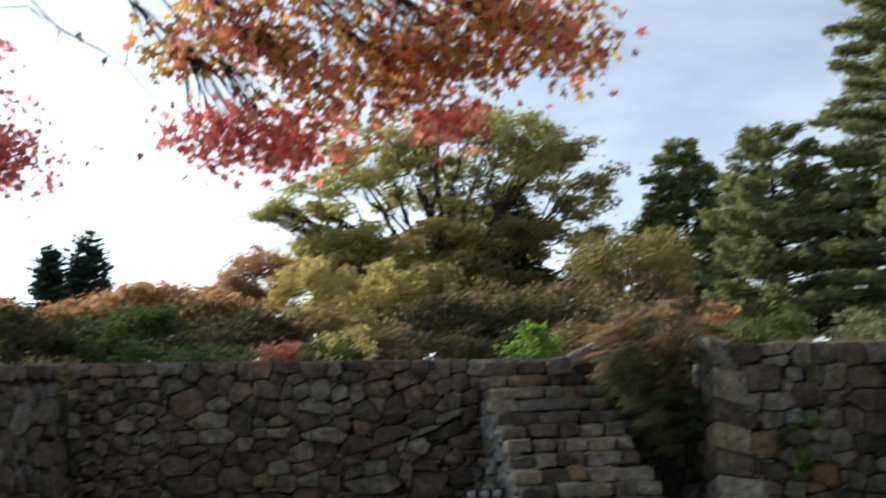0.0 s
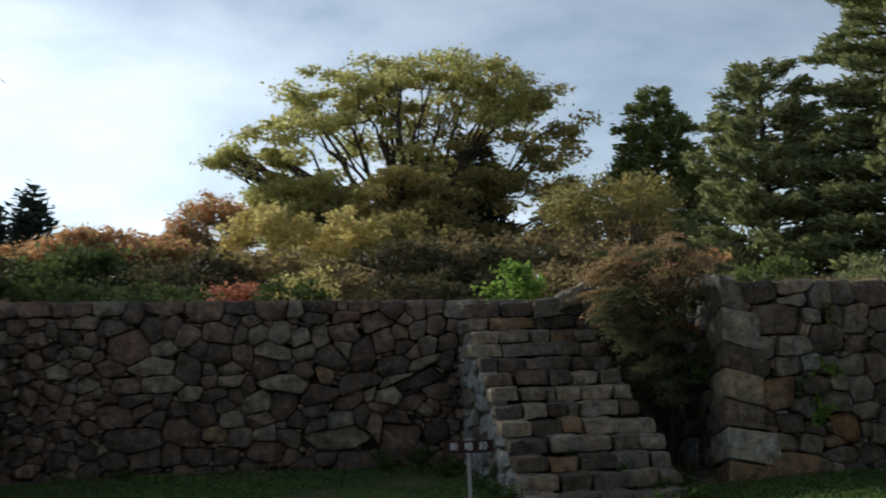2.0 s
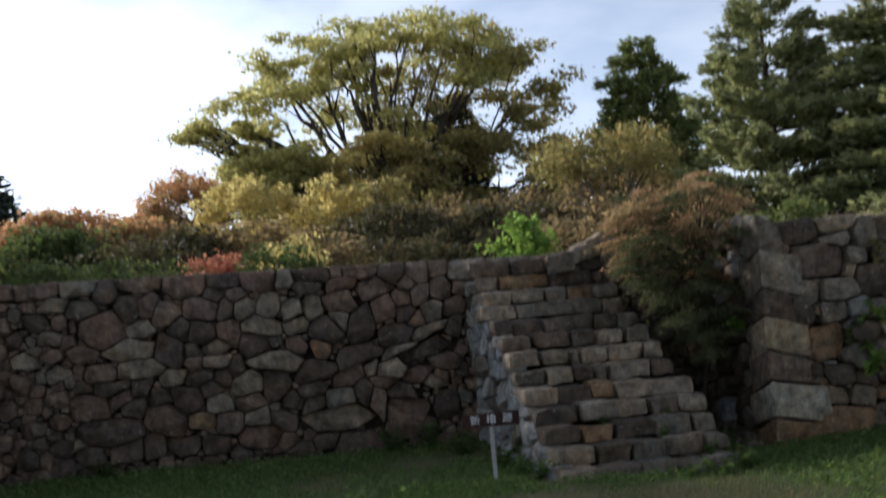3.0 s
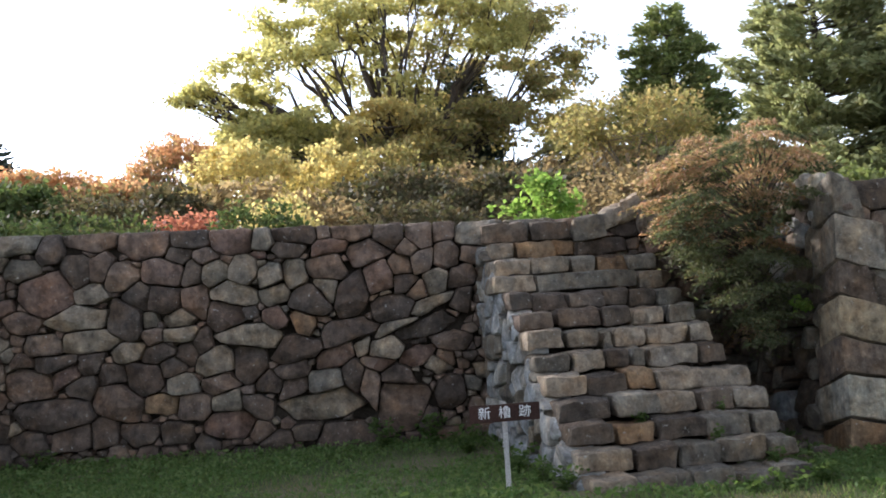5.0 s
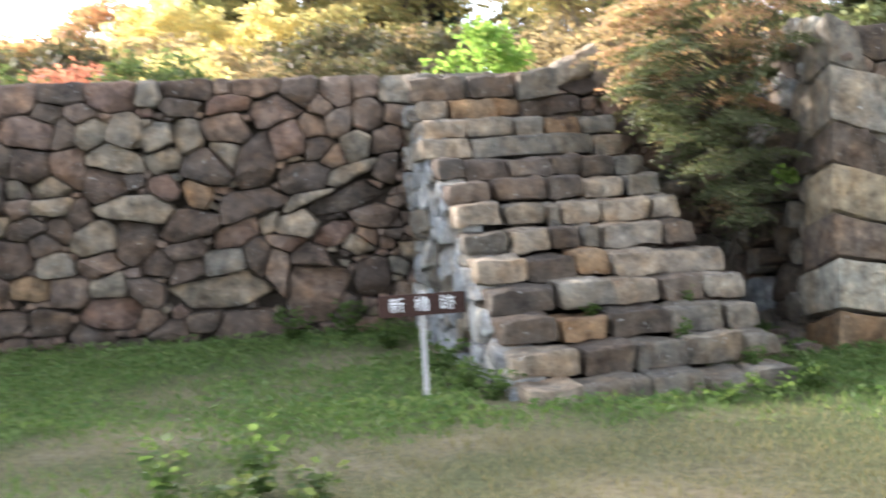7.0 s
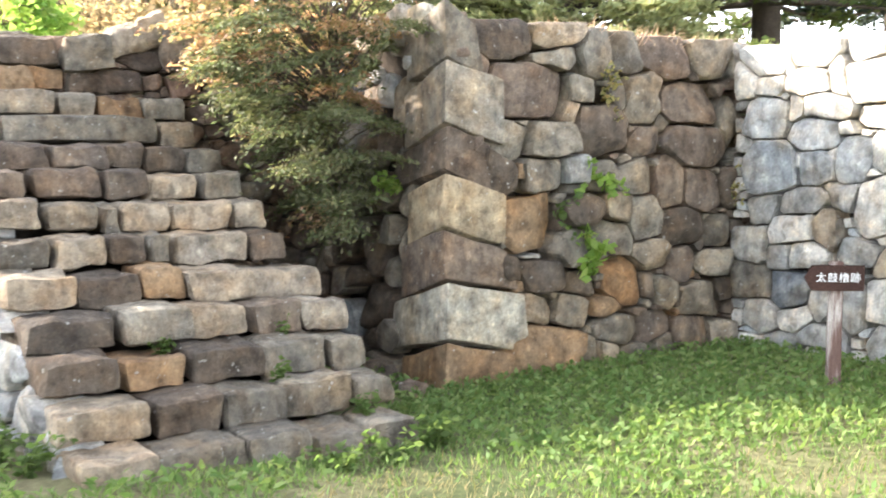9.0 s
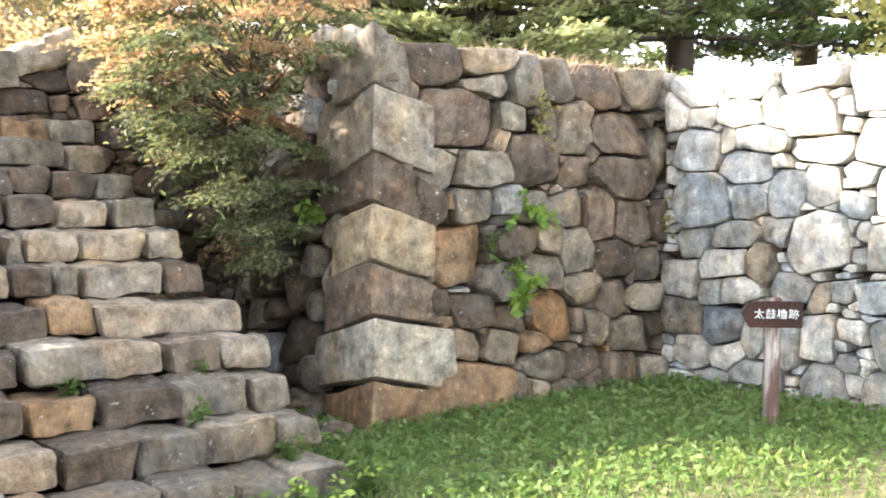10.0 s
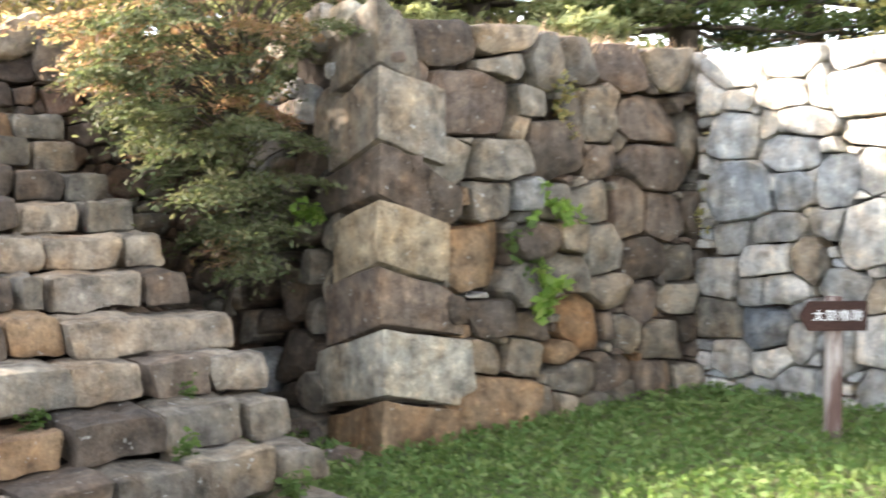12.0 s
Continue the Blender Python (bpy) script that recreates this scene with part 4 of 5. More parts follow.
def sign(at, board_size, board_z, post, post_h, body, text_size, spacing, turn, post_mat, label, arrow=False):
    s = thing("sign_post", at, label, "sign")
    box_part("post", (post, post, post_h + 0.3), (0, 0, (post_h - 0.3) / 2), post_mat, s, 0.006, turn, 0.08)
    w, h = board_size
    t = 0.025
    off = Matrix.Rotation(turn, 3, "Z") @ Vector((0, -post / 2 - t / 2 - 0.001, 0))
    if arrow:
        outline = [(-w / 2 - 0.05, 0), (-w / 2, -h / 2), (w / 2, -h / 2), (w / 2, h / 2), (-w / 2, h / 2)]
    else:
        outline = [(-w / 2, -h / 2), (w / 2, -h / 2), (w / 2, h / 2), (-w / 2, h / 2)]
    bm = bmesh.new()
    front = [bm.verts.new((x, -t / 2, z)) for x, z in outline]
    back = [bm.verts.new((x, t / 2, z)) for x, z in outline]
    n = len(outline)
    bm.faces.new(front)
    bm.faces.new(back[::-1])
    for i in range(n):
        bm.faces.new((front[i], back[i], back[(i + 1) % n], front[(i + 1) % n]))
    bmesh.ops.recalc_face_normals(bm, faces=bm.faces)
    bmesh.ops.bevel(bm, geom=list(bm.edges), offset=0.004, segments=2, affect="EDGES")
    me = bpy.data.meshes.new("board")
    bm.to_mesh(me)
    bm.free()
    board = part_mesh("board", me, BOARD, s, "dark brown painted name board")
    board.location, board.rotation_euler = Vector((0, 0, board_z)) + off, (0, 0, turn)
    lettering(body, text_size, spacing, LETTER, board, -t / 2 - 0.002)
    return s


sign((0.39, 15.80, ground_z(0.39, 15.8)), (0.57, 0.14), 0.63, 0.042, 0.72, "新櫓跡", 0.105, 0.165, radians(2), PALEPOST, "dark brown name board with white characters on a thin grey post")
sign((5.89, 15.742, ground_z(5.89, 15.742)), (0.336, 0.168), 0.72, 0.087, 0.825, "太鼓櫓跡", 0.068, 0.073, radians(-31), POSTWOOD, "small dark brown arrow board with white characters on a weathered post", True)


# ---- plants ----
def sample_clusters(rng, centre, radii, count, low=-0.3, power=2.0, hollow=0.45):
    pts = []
    while len(pts) < count:
        d = rng.normal(size=3)
        d /= np.linalg.norm(d)
        if d[2] < low:
            continue
        d /= (np.abs(d) ** power).sum() ** (1 / power)
        pts.append(np.array(centre) + d * np.array(radii) * rng.uniform(hollow, 1.0) ** 0.6)
    return np.array(pts)


def cluster_leaves(rng, clusters, r, per, leaf, flat, aspect=0.6):
    out = []
    for c in clusters:
        k = rng.uniform(0.7, 1.3)
        p = rng.normal(size=(per, 3)) * np.array([r, r, r * (1 - flat * 0.65)]) * 0.55 * k + c
        out.append(p)
    return leaf_quads(rng, np.concatenate(out), leaf, aspect, flat=0.25)


def broadleaf(name, at, label, category, trunk, limbs, crowns, seed, bark=BARK, fork=0.25, group="", flat=0.6):
    """crowns: (centre, radii, clusters, cluster radius, leaves each, leaf size, material, low, power of its outline: 2 round, more squarer). Limbs run to some of the clusters."""
    rng = np.random.default_rng(seed)
    t = thing(name, at, label, category, group)
    stem, tubes = Tubes(8), Tubes(6)
    height, radius = trunk
    fork_p = Vector((rng.normal() * 0.1, rng.normal() * 0.1, height * fork))
    stem.add([(0, 0, -0.3), (0.02, 0, height * fork * 0.5), fork_p], [radius * 1.3, radius, radius * 0.9])
    for centre, radii, count, r, per, leaf, material, low, *power in crowns:
        cl = sample_clusters(rng, centre, radii, count, low, *power)
        pick = cl[rng.permutation(count)[:limbs]]
        for c in pick:
            mid = fork_p.lerp(Vector(c), 0.45) + Vector((0, 0, (c[2] - fork_p.z) * 0.10)) + Vector(rng.normal(size=3)) * 0.15
            tubes.bent(rng, fork_p, mid, radius * 0.55, radius * 0.3, 4, 0.02)
            tubes.bent(rng, mid, Vector(c), radius * 0.3, radius * 0.07, 5, 0.03)
            for _ in range(2):
                c2 = cl[np.argmin(np.linalg.norm(cl - c - rng.normal(size=3) * r * 1.5, axis=1))]
                tubes.bent(rng, mid.lerp(Vector(c), rng.uniform(0.2, 0.8)), Vector(c2), radius * 0.13, radius * 0.04, 4)
        part_mesh("crown", fast_polys("crown", cluster_leaves(rng, cl, r, per, leaf, flat), 4), material, t)
    part_mesh("trunk", stem.mesh("trunk"), bark, t)
    tagged(part_mesh("limb", tubes.mesh("limb"), bark, t), kind="stuff")
    return t


def conifer(name, at, label, height, radius, material, seed, bare=0.06, levels=24, per_level=9, tuft=0.3, density=26, droop=0.1, power=0.75, category="conifer tree"):
    rng = np.random.default_rng(seed)
    t = thing(name, at, label, category)
    stem, tubes = Tubes(8), Tubes(5)
    tr = height * 0.016 + 0.05
    stem.add([(0, 0, -0.4), (0, 0, height * 0.5), (0, 0, height * 0.97)], [tr * 1.3, tr * 0.8, 0.02])
    quads = []
    for i in range(levels):
        f = bare + (1 - bare) * (i + rng.uniform(0, 0.6)) / levels
        z = f * height
        reach = radius * (1 - f) ** power + 0.12
        n = max(4, int(per_level * (0.5 + 0.5 * (1 - f))))
        for k in range(n):
            a = 2 * math.pi * (k + rng.uniform(-0.4, 0.4)) / n + i * 0.7
            length = reach * rng.uniform(0.68, 1.12)
            way = np.array([math.cos(a), math.sin(a), 0.0])
            end = way * length + np.array([0, 0, z - length * droop + rng.normal() * 0.1])
            tubes.bent(rng, (0, 0, z), end, tr * 0.25 * (1 - f) + 0.012, 0.008, 3, -0.03)
            m = max(4, int(density * length / radius * 1.6))
            s = rng.uniform(0.22, 1.0, m) ** 0.7
            side = np.array([-way[1], way[0], 0])
            p = np.array([0, 0, z]) + s[:, None] * (end - np.array([0, 0, z]))
            p += side * (rng.normal(size=(m, 1)) * length * 0.16 * (1.2 - s[:, None])) + rng.normal(size=(m, 3)) * tuft * 0.25
            for _ in range(2):
                quads.append(leaf_quads(rng, p + rng.normal(size=p.shape) * tuft * 0.3, tuft, 0.34, along=way * 0.9 + side * rng.normal(size=(m, 1)) * 0.7 + np.array([0, 0, 0.35]), spread=0.35))
    part_mesh("needles", fast_polys("needles", np.concatenate(quads), 4), material, t)
    part_mesh("trunk", stem.mesh("trunk"), BARK, t)
    tagged(part_mesh("limb", tubes.mesh("limb"), BARK, t), kind="stuff")
    return t


TZ = 2.4
# great spreading tree: autumn tints, sunlit left painted gold, shaded right olive and brown
broadleaf("spreading_tree", (0.3, 45, TZ), "great spreading tree in gold-green autumn leaf with dark limbs", "tree", (9.5, 0.30), 14,
          [((-2.4, 0, 4.9), (3.8, 3.4, 4.3), 120, 0.5, 150, 0.165, LEAF_GOLD, -0.8, 2.2), ((3.2, 0.6, 5.2), (3.9, 3.2, 4.3), 118, 0.5, 140, 0.165, LEAF_OLIVE, -0.75, 2.3),
           ((0.4, -0.3, 6.6), (4.4, 2.8, 3.1), 84, 0.5, 150, 0.165, LEAF_GOLD, 0.0, 2.4), ((-5.6, -0.5, 5.8), (1.6, 1.4, 0.8), 15, 0.42, 150, 0.16, LEAF_GOLD, -0.3),
           ((1.6, -2.0, 2.6), (3.4, 1.8, 2.4), 44, 0.55, 170, 0.17, LEAF_OLIVE, -0.8), ((1.0, -2.6, 1.4), (3.6, 1.4, 1.4), 36, 0.55, 200, 0.17, LEAF_BROWN, -0.8),
           ((-0.6, -2.6, 3.9), (1.7, 1.2, 1.3), 26, 0.45, 170, 0.17, LEAF_YELLOW, -0.6), ((-3.2, -1.5, 2.4), (2.4, 1.4, 2.2), 50, 0.5, 190, 0.165, LEAF_GOLD, -0.8),
           ((-3.5, -1.3, 3.7), (2.2, 1.4, 1.7), 44, 0.5, 170, 0.165, LEAF_GOLD, -0.9), ((3.8, -1.0, 3.6), (2.8, 1.6, 1.9), 44, 0.5, 160, 0.165, LEAF_OLIVE, -0.9),
           ((-4.5, -1.2, 3.8), (1.7, 1.3, 1.7), 40, 0.48, 170, 0.165, LEAF_GOLD, -0.9)], 101, fork=0.06, flat=0.85)
# golden shrubs and rust-coloured trees along the terrace
for x, y, h, rx, m, s, label in ((-3.9, 36, 3.5, 1.5, LEAF_YELLOW, 111, "tall shrub in bright yellow autumn leaf"), (-1.9, 37, 3.3, 1.7, LEAF_YELLOW, 112, "tall shrub in bright yellow autumn leaf"),
                                 (1.0, 35, 2.2, 1.9, LEAF_BROWN, 113, "brown-leaved thicket under the spreading tree"), (3.6, 36, 2.3, 1.8, LEAF_BROWN, 114, "brown-leaved thicket under the spreading tree"),
                                 (-0.3, 38, 3.4, 1.8, LEAF_OLIVE, 115, "olive-leaved shrub under the spreading tree")):
    broadleaf("shrub", (x, y, TZ), label, "shrub", (h, 0.07), 6, [((0, 0, h * 0.5), (rx, rx * 0.8, h * 0.5), 84, 0.28, 100, 0.115, m, -0.8)], s, fork=0.1)
for x, y, h, rx, s in ((-15.6, 34, 2.3, 2.0, 121), (-12.9, 33.4, 2.4, 1.7, 122), (-10.6, 35.2, 2.3, 1.5, 123), (-8.4, 34.4, 2.7, 1.7, 124), (-6.3, 41, 4.3, 1.5, 125), (-6.6, 33.5, 2.2, 1.5, 129), (-18.5, 35, 2.5, 2.2, 126), (-7.6, 43, 3.3, 1.6, 127), (-9.9, 38, 2.8, 1.5, 128)):
    broadleaf("small_maple", (x, y, TZ), "low round maple in rust-red autumn leaf", "tree", (h, 0.1), 6,
              [((0, 0, h * 0.66), (rx, rx, h * 0.36), 60, 0.27, 95, 0.12, LEAF_RUST, -0.2), ((0, -0.2, h * 0.52), (rx, rx, h * 0.42), 60, 0.28, 95, 0.12, LEAF_OLIVE if s % 3 == 0 else LEAF_BROWN, -0.6)], s, fork=0.2)
for x, y, s, h in ((-13.8, 28, 131, 1.7), (-11.0, 27.5, 132, 1.3), (-8.6, 28, 133, 1.5), (-6.0, 28.5, 134, 1.2), (-16.5, 29, 135, 1.9)):
    broadleaf("evergreen_shrub", (x, y, 2.2), "low dark green evergreen shrub", "shrub", (h, 0.05), 5, [((0, 0, h * 0.5), (1.4, 1.0, h * 0.5), 52, 0.26, 70, 0.12, LEAF_DEEP, -0.8)], s, fork=0.1)
broadleaf("bushy_tree", (-13.8, 26.5, 2.2), "tall bushy tree in brown and rust leaf", "tree", (7.5, 0.2), 10,
          [((0, 0, 4.4), (2.2, 2.0, 2.5), 64, 0.6, 230, 0.13, LEAF_BROWN, -0.7), ((1.5, -0.6, 1.9), (1.7, 1.2, 1.8), 40, 0.5, 190, 0.11, LEAF_BROWN, -0.8), ((1.3, -1.0, 2.0), (1.5, 1.0, 1.1), 20, 0.4, 150, 0.11, LEAF_RUST, -0.6)], 141, fork=0.25)
broadleaf("multi_stem_tree", (5.0, 31.5, 2.25), "small multi-stemmed tree with thinning olive-brown leaf", "tree", (3.4, 0.10), 16,
          [((0.0, 0, 2.4), (1.7, 1.5, 1.0), 46, 0.45, 140, 0.10, LEAF_OLIVE, -0.2), ((0.3, 0.3, 1.7), (1.6, 1.2, 0.9), 18, 0.45, 120, 0.10, LEAF_BROWN, -0.4)], 142, PALEBARK, fork=0.06)

# conifers
conifer("juniper_tree", (9.0, 44, TZ), "rounded dark green juniper tree", 7.8, 2.8, LEAF_JUNIPER, 151, 0.02, 24, 11, 0.24, 110, 0.0, 0.42)
conifer("spruce_tree", (7.9, 28.3, 2.2), "blue-green spruce with spreading boughs", 5.3, 2.1, LEAF_SPRUCE, 152, 0.06, 19, 10, 0.16, 140, -0.25, 0.42)
conifer("spruce_tree", (10.9, 27.0, 2.2), "tall blue-green spruce with layered boughs", 10.5, 3.4, LEAF_SPRUCE, 153, 0.05, 28, 11, 0.17, 230, 0.0, 0.66)
conifer("pine_tree", (14.9, 26.6, 2.2), "tall dark conifer with a bare lower trunk", 11.0, 3.2, LEAF_DEEP, 154, 0.16, 18, 8, 0.2, 100, 0.02, 0.5)
conifer("pine_tree", (18.0, 26.5, 2.2), "tall dark conifer with a bare lower trunk", 10.0, 2.8, LEAF_CEDAR, 155, 0.2, 16, 8, 0.2, 90, 0.02, 0.5)
conifer("cedar_tree", (2.6, 48.5, TZ), "dark cedar behind the spreading tree", 7.4, 2.2, LEAF_CEDAR, 159, 0.02, 18, 9, 0.35, 60, 0.0, 0.5)
conifer("cedar_tree", (-24.4, 82, 2.9), "distant dark cedar above the trees", 9.4, 2.3, LEAF_CEDAR, 156, 0.02, 16, 9, 0.7, 26, 0.0, 0.5)
conifer("cedar_tree", (-27.3, 83, 2.9), "distant dark cedar above the trees", 8.7, 1.9, LEAF_CEDAR, 157, 0.02, 16, 9, 0.7, 26, 0.0, 0.5)
broadleaf("yellowing_tree", (18.6, 24.0, 2.2), "tree in sunlit yellow-green leaf", "tree", (5.0, 0.14), 8, [((0, 0, 2.6), (1.7, 1.6, 1.9), 44, 0.6, 110, 0.16, LEAF_GOLD, -0.7)], 158, fork=0.2)

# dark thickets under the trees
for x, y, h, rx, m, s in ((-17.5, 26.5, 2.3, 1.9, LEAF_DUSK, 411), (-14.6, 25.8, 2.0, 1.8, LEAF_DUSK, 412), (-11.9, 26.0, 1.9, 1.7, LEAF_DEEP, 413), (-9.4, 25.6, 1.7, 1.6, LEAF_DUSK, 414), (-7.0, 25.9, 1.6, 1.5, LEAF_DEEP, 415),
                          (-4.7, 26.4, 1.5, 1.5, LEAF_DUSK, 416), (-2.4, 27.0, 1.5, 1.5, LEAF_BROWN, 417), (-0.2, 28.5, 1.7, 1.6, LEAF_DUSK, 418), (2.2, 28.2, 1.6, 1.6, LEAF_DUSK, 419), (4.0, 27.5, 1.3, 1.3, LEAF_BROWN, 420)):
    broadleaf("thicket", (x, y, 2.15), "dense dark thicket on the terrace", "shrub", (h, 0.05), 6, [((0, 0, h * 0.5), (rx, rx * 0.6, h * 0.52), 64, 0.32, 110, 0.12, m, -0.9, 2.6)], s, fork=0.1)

# plants on the terrace close behind the wall
for x, y, h, rx, m, leaf, s, label in ((1.42, 20.3, 0.75, 0.42, LEAF_GREEN, 0.085, 161, "bright green leafy bush on the wall's edge"), (-2.0, 20.7, 0.72, 0.5, LEAF_DEEP, 0.075, 162, "green bush on the wall's edge"),
                                       (-4.0, 20.6, 0.75, 0.8, LEAF_DEEP, 0.07, 163, "clump of tall green weeds"), (-5.2, 21.0, 0.8, 0.7, LEAF_DEEP, 0.07, 164, "clump of tall green weeds"),
                                       (-3.0, 21.4, 0.7, 0.5, LEAF_RED, 0.07, 165, "small shrub in red leaf"), (-0.2, 22.6, 0.85, 0.8, LEAF_DUSK, 0.08, 166, "low bush in dull dark leaf"),
                                       (0.6, 23.5, 1.0, 0.8, LEAF_DUSK, 0.08, 167, "low bush in dull dark leaf"), (-1.9, 22.4, 0.9, 0.6, LEAF_YELLOW, 0.08, 168, "low bush in bright yellow leaf"),
                                       (-6.8, 20.8, 0.6, 0.7, LEAF_BROWN, 0.07, 169, "low bush in dry brown leaf"), (2.5, 22.2, 0.9, 0.6, LEAF_BROWN, 0.07, 170, "low bush in dry brown leaf"),
                                       (-4.6, 22.8, 1.1, 0.9, LEAF_DUSK, 0.08, 171, "clump of tall withering weeds")):
    broadleaf("bush", (x, y, 2.1), label, "bush", (h, 0.02), 7, [((0, 0, h * 0.55), (rx, rx * 0.8, h * 0.5), 30, 0.17, 46, leaf, m, -0.7)], s, fork=0.1)

# low brush behind the corner bastion
for x, y, h, rx, m, s, label in ((4.6, 23.0, 0.75, 0.9, LEAF_BROWN, 401, "low brush in dry brown leaf"), (6.4, 24.0, 0.9, 1.0, LEAF_JUNIPER, 402, "low dark juniper brush on the terrace"), (8.4, 23.2, 0.8, 1.0, LEAF_SPRUCE, 403, "low blue-green juniper on the terrace"),
                                 (10.6, 22.5, 0.8, 1.1, LEAF_DEEP, 404, "low dark juniper brush on the terrace"), (13.2, 23.0, 0.9, 1.3, LEAF_DEEP, 405, "low dark juniper brush on the terrace"),
                                 (5.5, 26.0, 1.2, 1.1, LEAF_RUST, 406, "low shrub in rust-coloured leaf"), (12.2, 30.5, 1.5, 2.0, LEAF_JUNIPER, 407, "dark evergreen shrub on the terrace"), (16.5, 31, 1.6, 2.2, LEAF_OLIVE, 408, "olive-leaved shrub on the terrace")):
    broadleaf("brush", (x, y, 2.12), label, "shrub", (h, 0.03), 6, [((0, 0, h * 0.5), (rx, rx * 0.8, h * 0.5), 34, 0.25, 80, 0.10, m, -0.7)], s, fork=0.1)

# fine-leaved maple in the hollow between stairs and bastion
rng = np.random.default_rng(181)
mt = thing("spreading_maple", yard(2.9, 17.75, 0.1), "fine-leaved spreading maple turning from olive to orange", "tree")
base = yard(2.9, 17.75, 0.1)
stem, tubes = Tubes(8), Tubes(5)
fork_p = yard(2.9, 17.45, 0.95)
stem.add([Vector((0, 0, -0.3)), Vector((0, 0, 0.4)), fork_p - base], [0.045, 0.035, 0.03])
low_leaves, high_leaves = [], []
for i in range(175):
    z = 0.9 + 0.23 * int(9 * (i / 175) ** 0.8) + rng.normal() * 0.06
    y = rng.uniform(16.6, 17.85)
    west = 2.97 - 0.70 * min(max(z - 0.5, 0), 1.9) + 0.2 * (y - 17.2) + (0.9 * (z - 2.35) if z > 2.35 else 0.0)
    east = 3.3 - 0.1 * (y - 16.9) if z < 2.35 else 3.75 - 0.6 * (z - 2.35)
    if z < 1.3:
        east = min(east, 2.95 + 0.25 * (z - 0.7))
    x = west + 0.12 + (east - west - 0.16) * rng.uniform() ** 1.25
    if z < 0.95 and rng.uniform() < 0.5:
        continue
    tip = yard(x, y, z)
    root = fork_p + Vector((0.05, 0.0, max(0.0, (z - 1.0) * 0.75)))
    path = tubes.bent(rng, root - base, tip - base, 0.010, 0.002, 5, 0.12, 0.05)
    flow = (tip - root)
    flow.z = -0.25 * flow.length
    flow = unit(np.array(flow.normalized()) + rng.normal(size=3) * np.array([0.35, 0.35, 0.12]))
    side = np.cross(flow, (0, 0, 1.0))
    side /= np.linalg.norm(side)
    n = int(rng.uniform(220, 400) * (0.6 if z < 1.6 else 1.0))
    along, across = rng.normal(size=n) * 0.12, rng.normal(size=n) * 0.09
    p = np.array(tip) + flow * along[:, None] + side * across[:, None] + rng.normal(size=(n, 3)) * np.array([0.02, 0.02, 0.012])
    p[:, 2] -= across ** 2 * 1.6
    p[:, 0] = np.minimum(p[:, 0], 3.70 - 0.042 * (p[:, 1] - 17.14) + 9 * np.maximum(0, p[:, 2] - 2.55))
    warm = 0.62 * (z - 1.25) / 1.3 + 0.12 * max(0.0, 2.4 - x)
    (high_leaves if rng.uniform() < max(0.08, warm) else low_leaves).append((p, flow))
part_mesh("trunk", stem.mesh("trunk"), BARK, mt)
tagged(part_mesh("limb", tubes.mesh("limb"), BARK, mt), kind="stuff")
for material, rows, label in ((LEAF_FINE_GREEN, low_leaves, "olive green lower leaves"), (LEAF_FINE_PINK, high_leaves, "orange and pinkish upper leaves")):
    pts = np.concatenate([p for p, _ in rows])
    flow = np.concatenate([np.repeat(f[None], len(p), 0) for p, f in rows]) * 0.8 + np.array([0, 0, -0.25])
    part_mesh("leaves", fast_polys("leaves", leaf_quads(rng, pts - np.array(base), 0.05, 0.3, along=flow, spread=0.6, flat=0.4), 4), material, mt, label)


# ---- maple overhead ----
def star_leaves(rng, centres, size, hang=0.5):
    """Five-lobed maple leaves, each one polygon with deep notches."""
    n = len(centres)
    d = unit(rng.normal(size=(n, 3)) * 0.7 + np.array([0, 0, -hang]))
    side = unit(np.cross(d, rng.normal(size=(n, 3))))
    s = size * rng.uniform(0.7, 1.25, n)[:, None]
    pts = []
    for ang, r in ((180, 0.16), (130, 0.6), (98, 0.34), (60, 0.9), (31, 0.42), (0, 1.0), (-31, 0.42), (-60, 0.9), (-98, 0.34), (-130, 0.6)):
        a = math.radians(ang)
        pts.append(centres + (d * math.cos(a) + side * math.sin(a)) * r * s * 0.55)
    return np.stack(pts, 1)


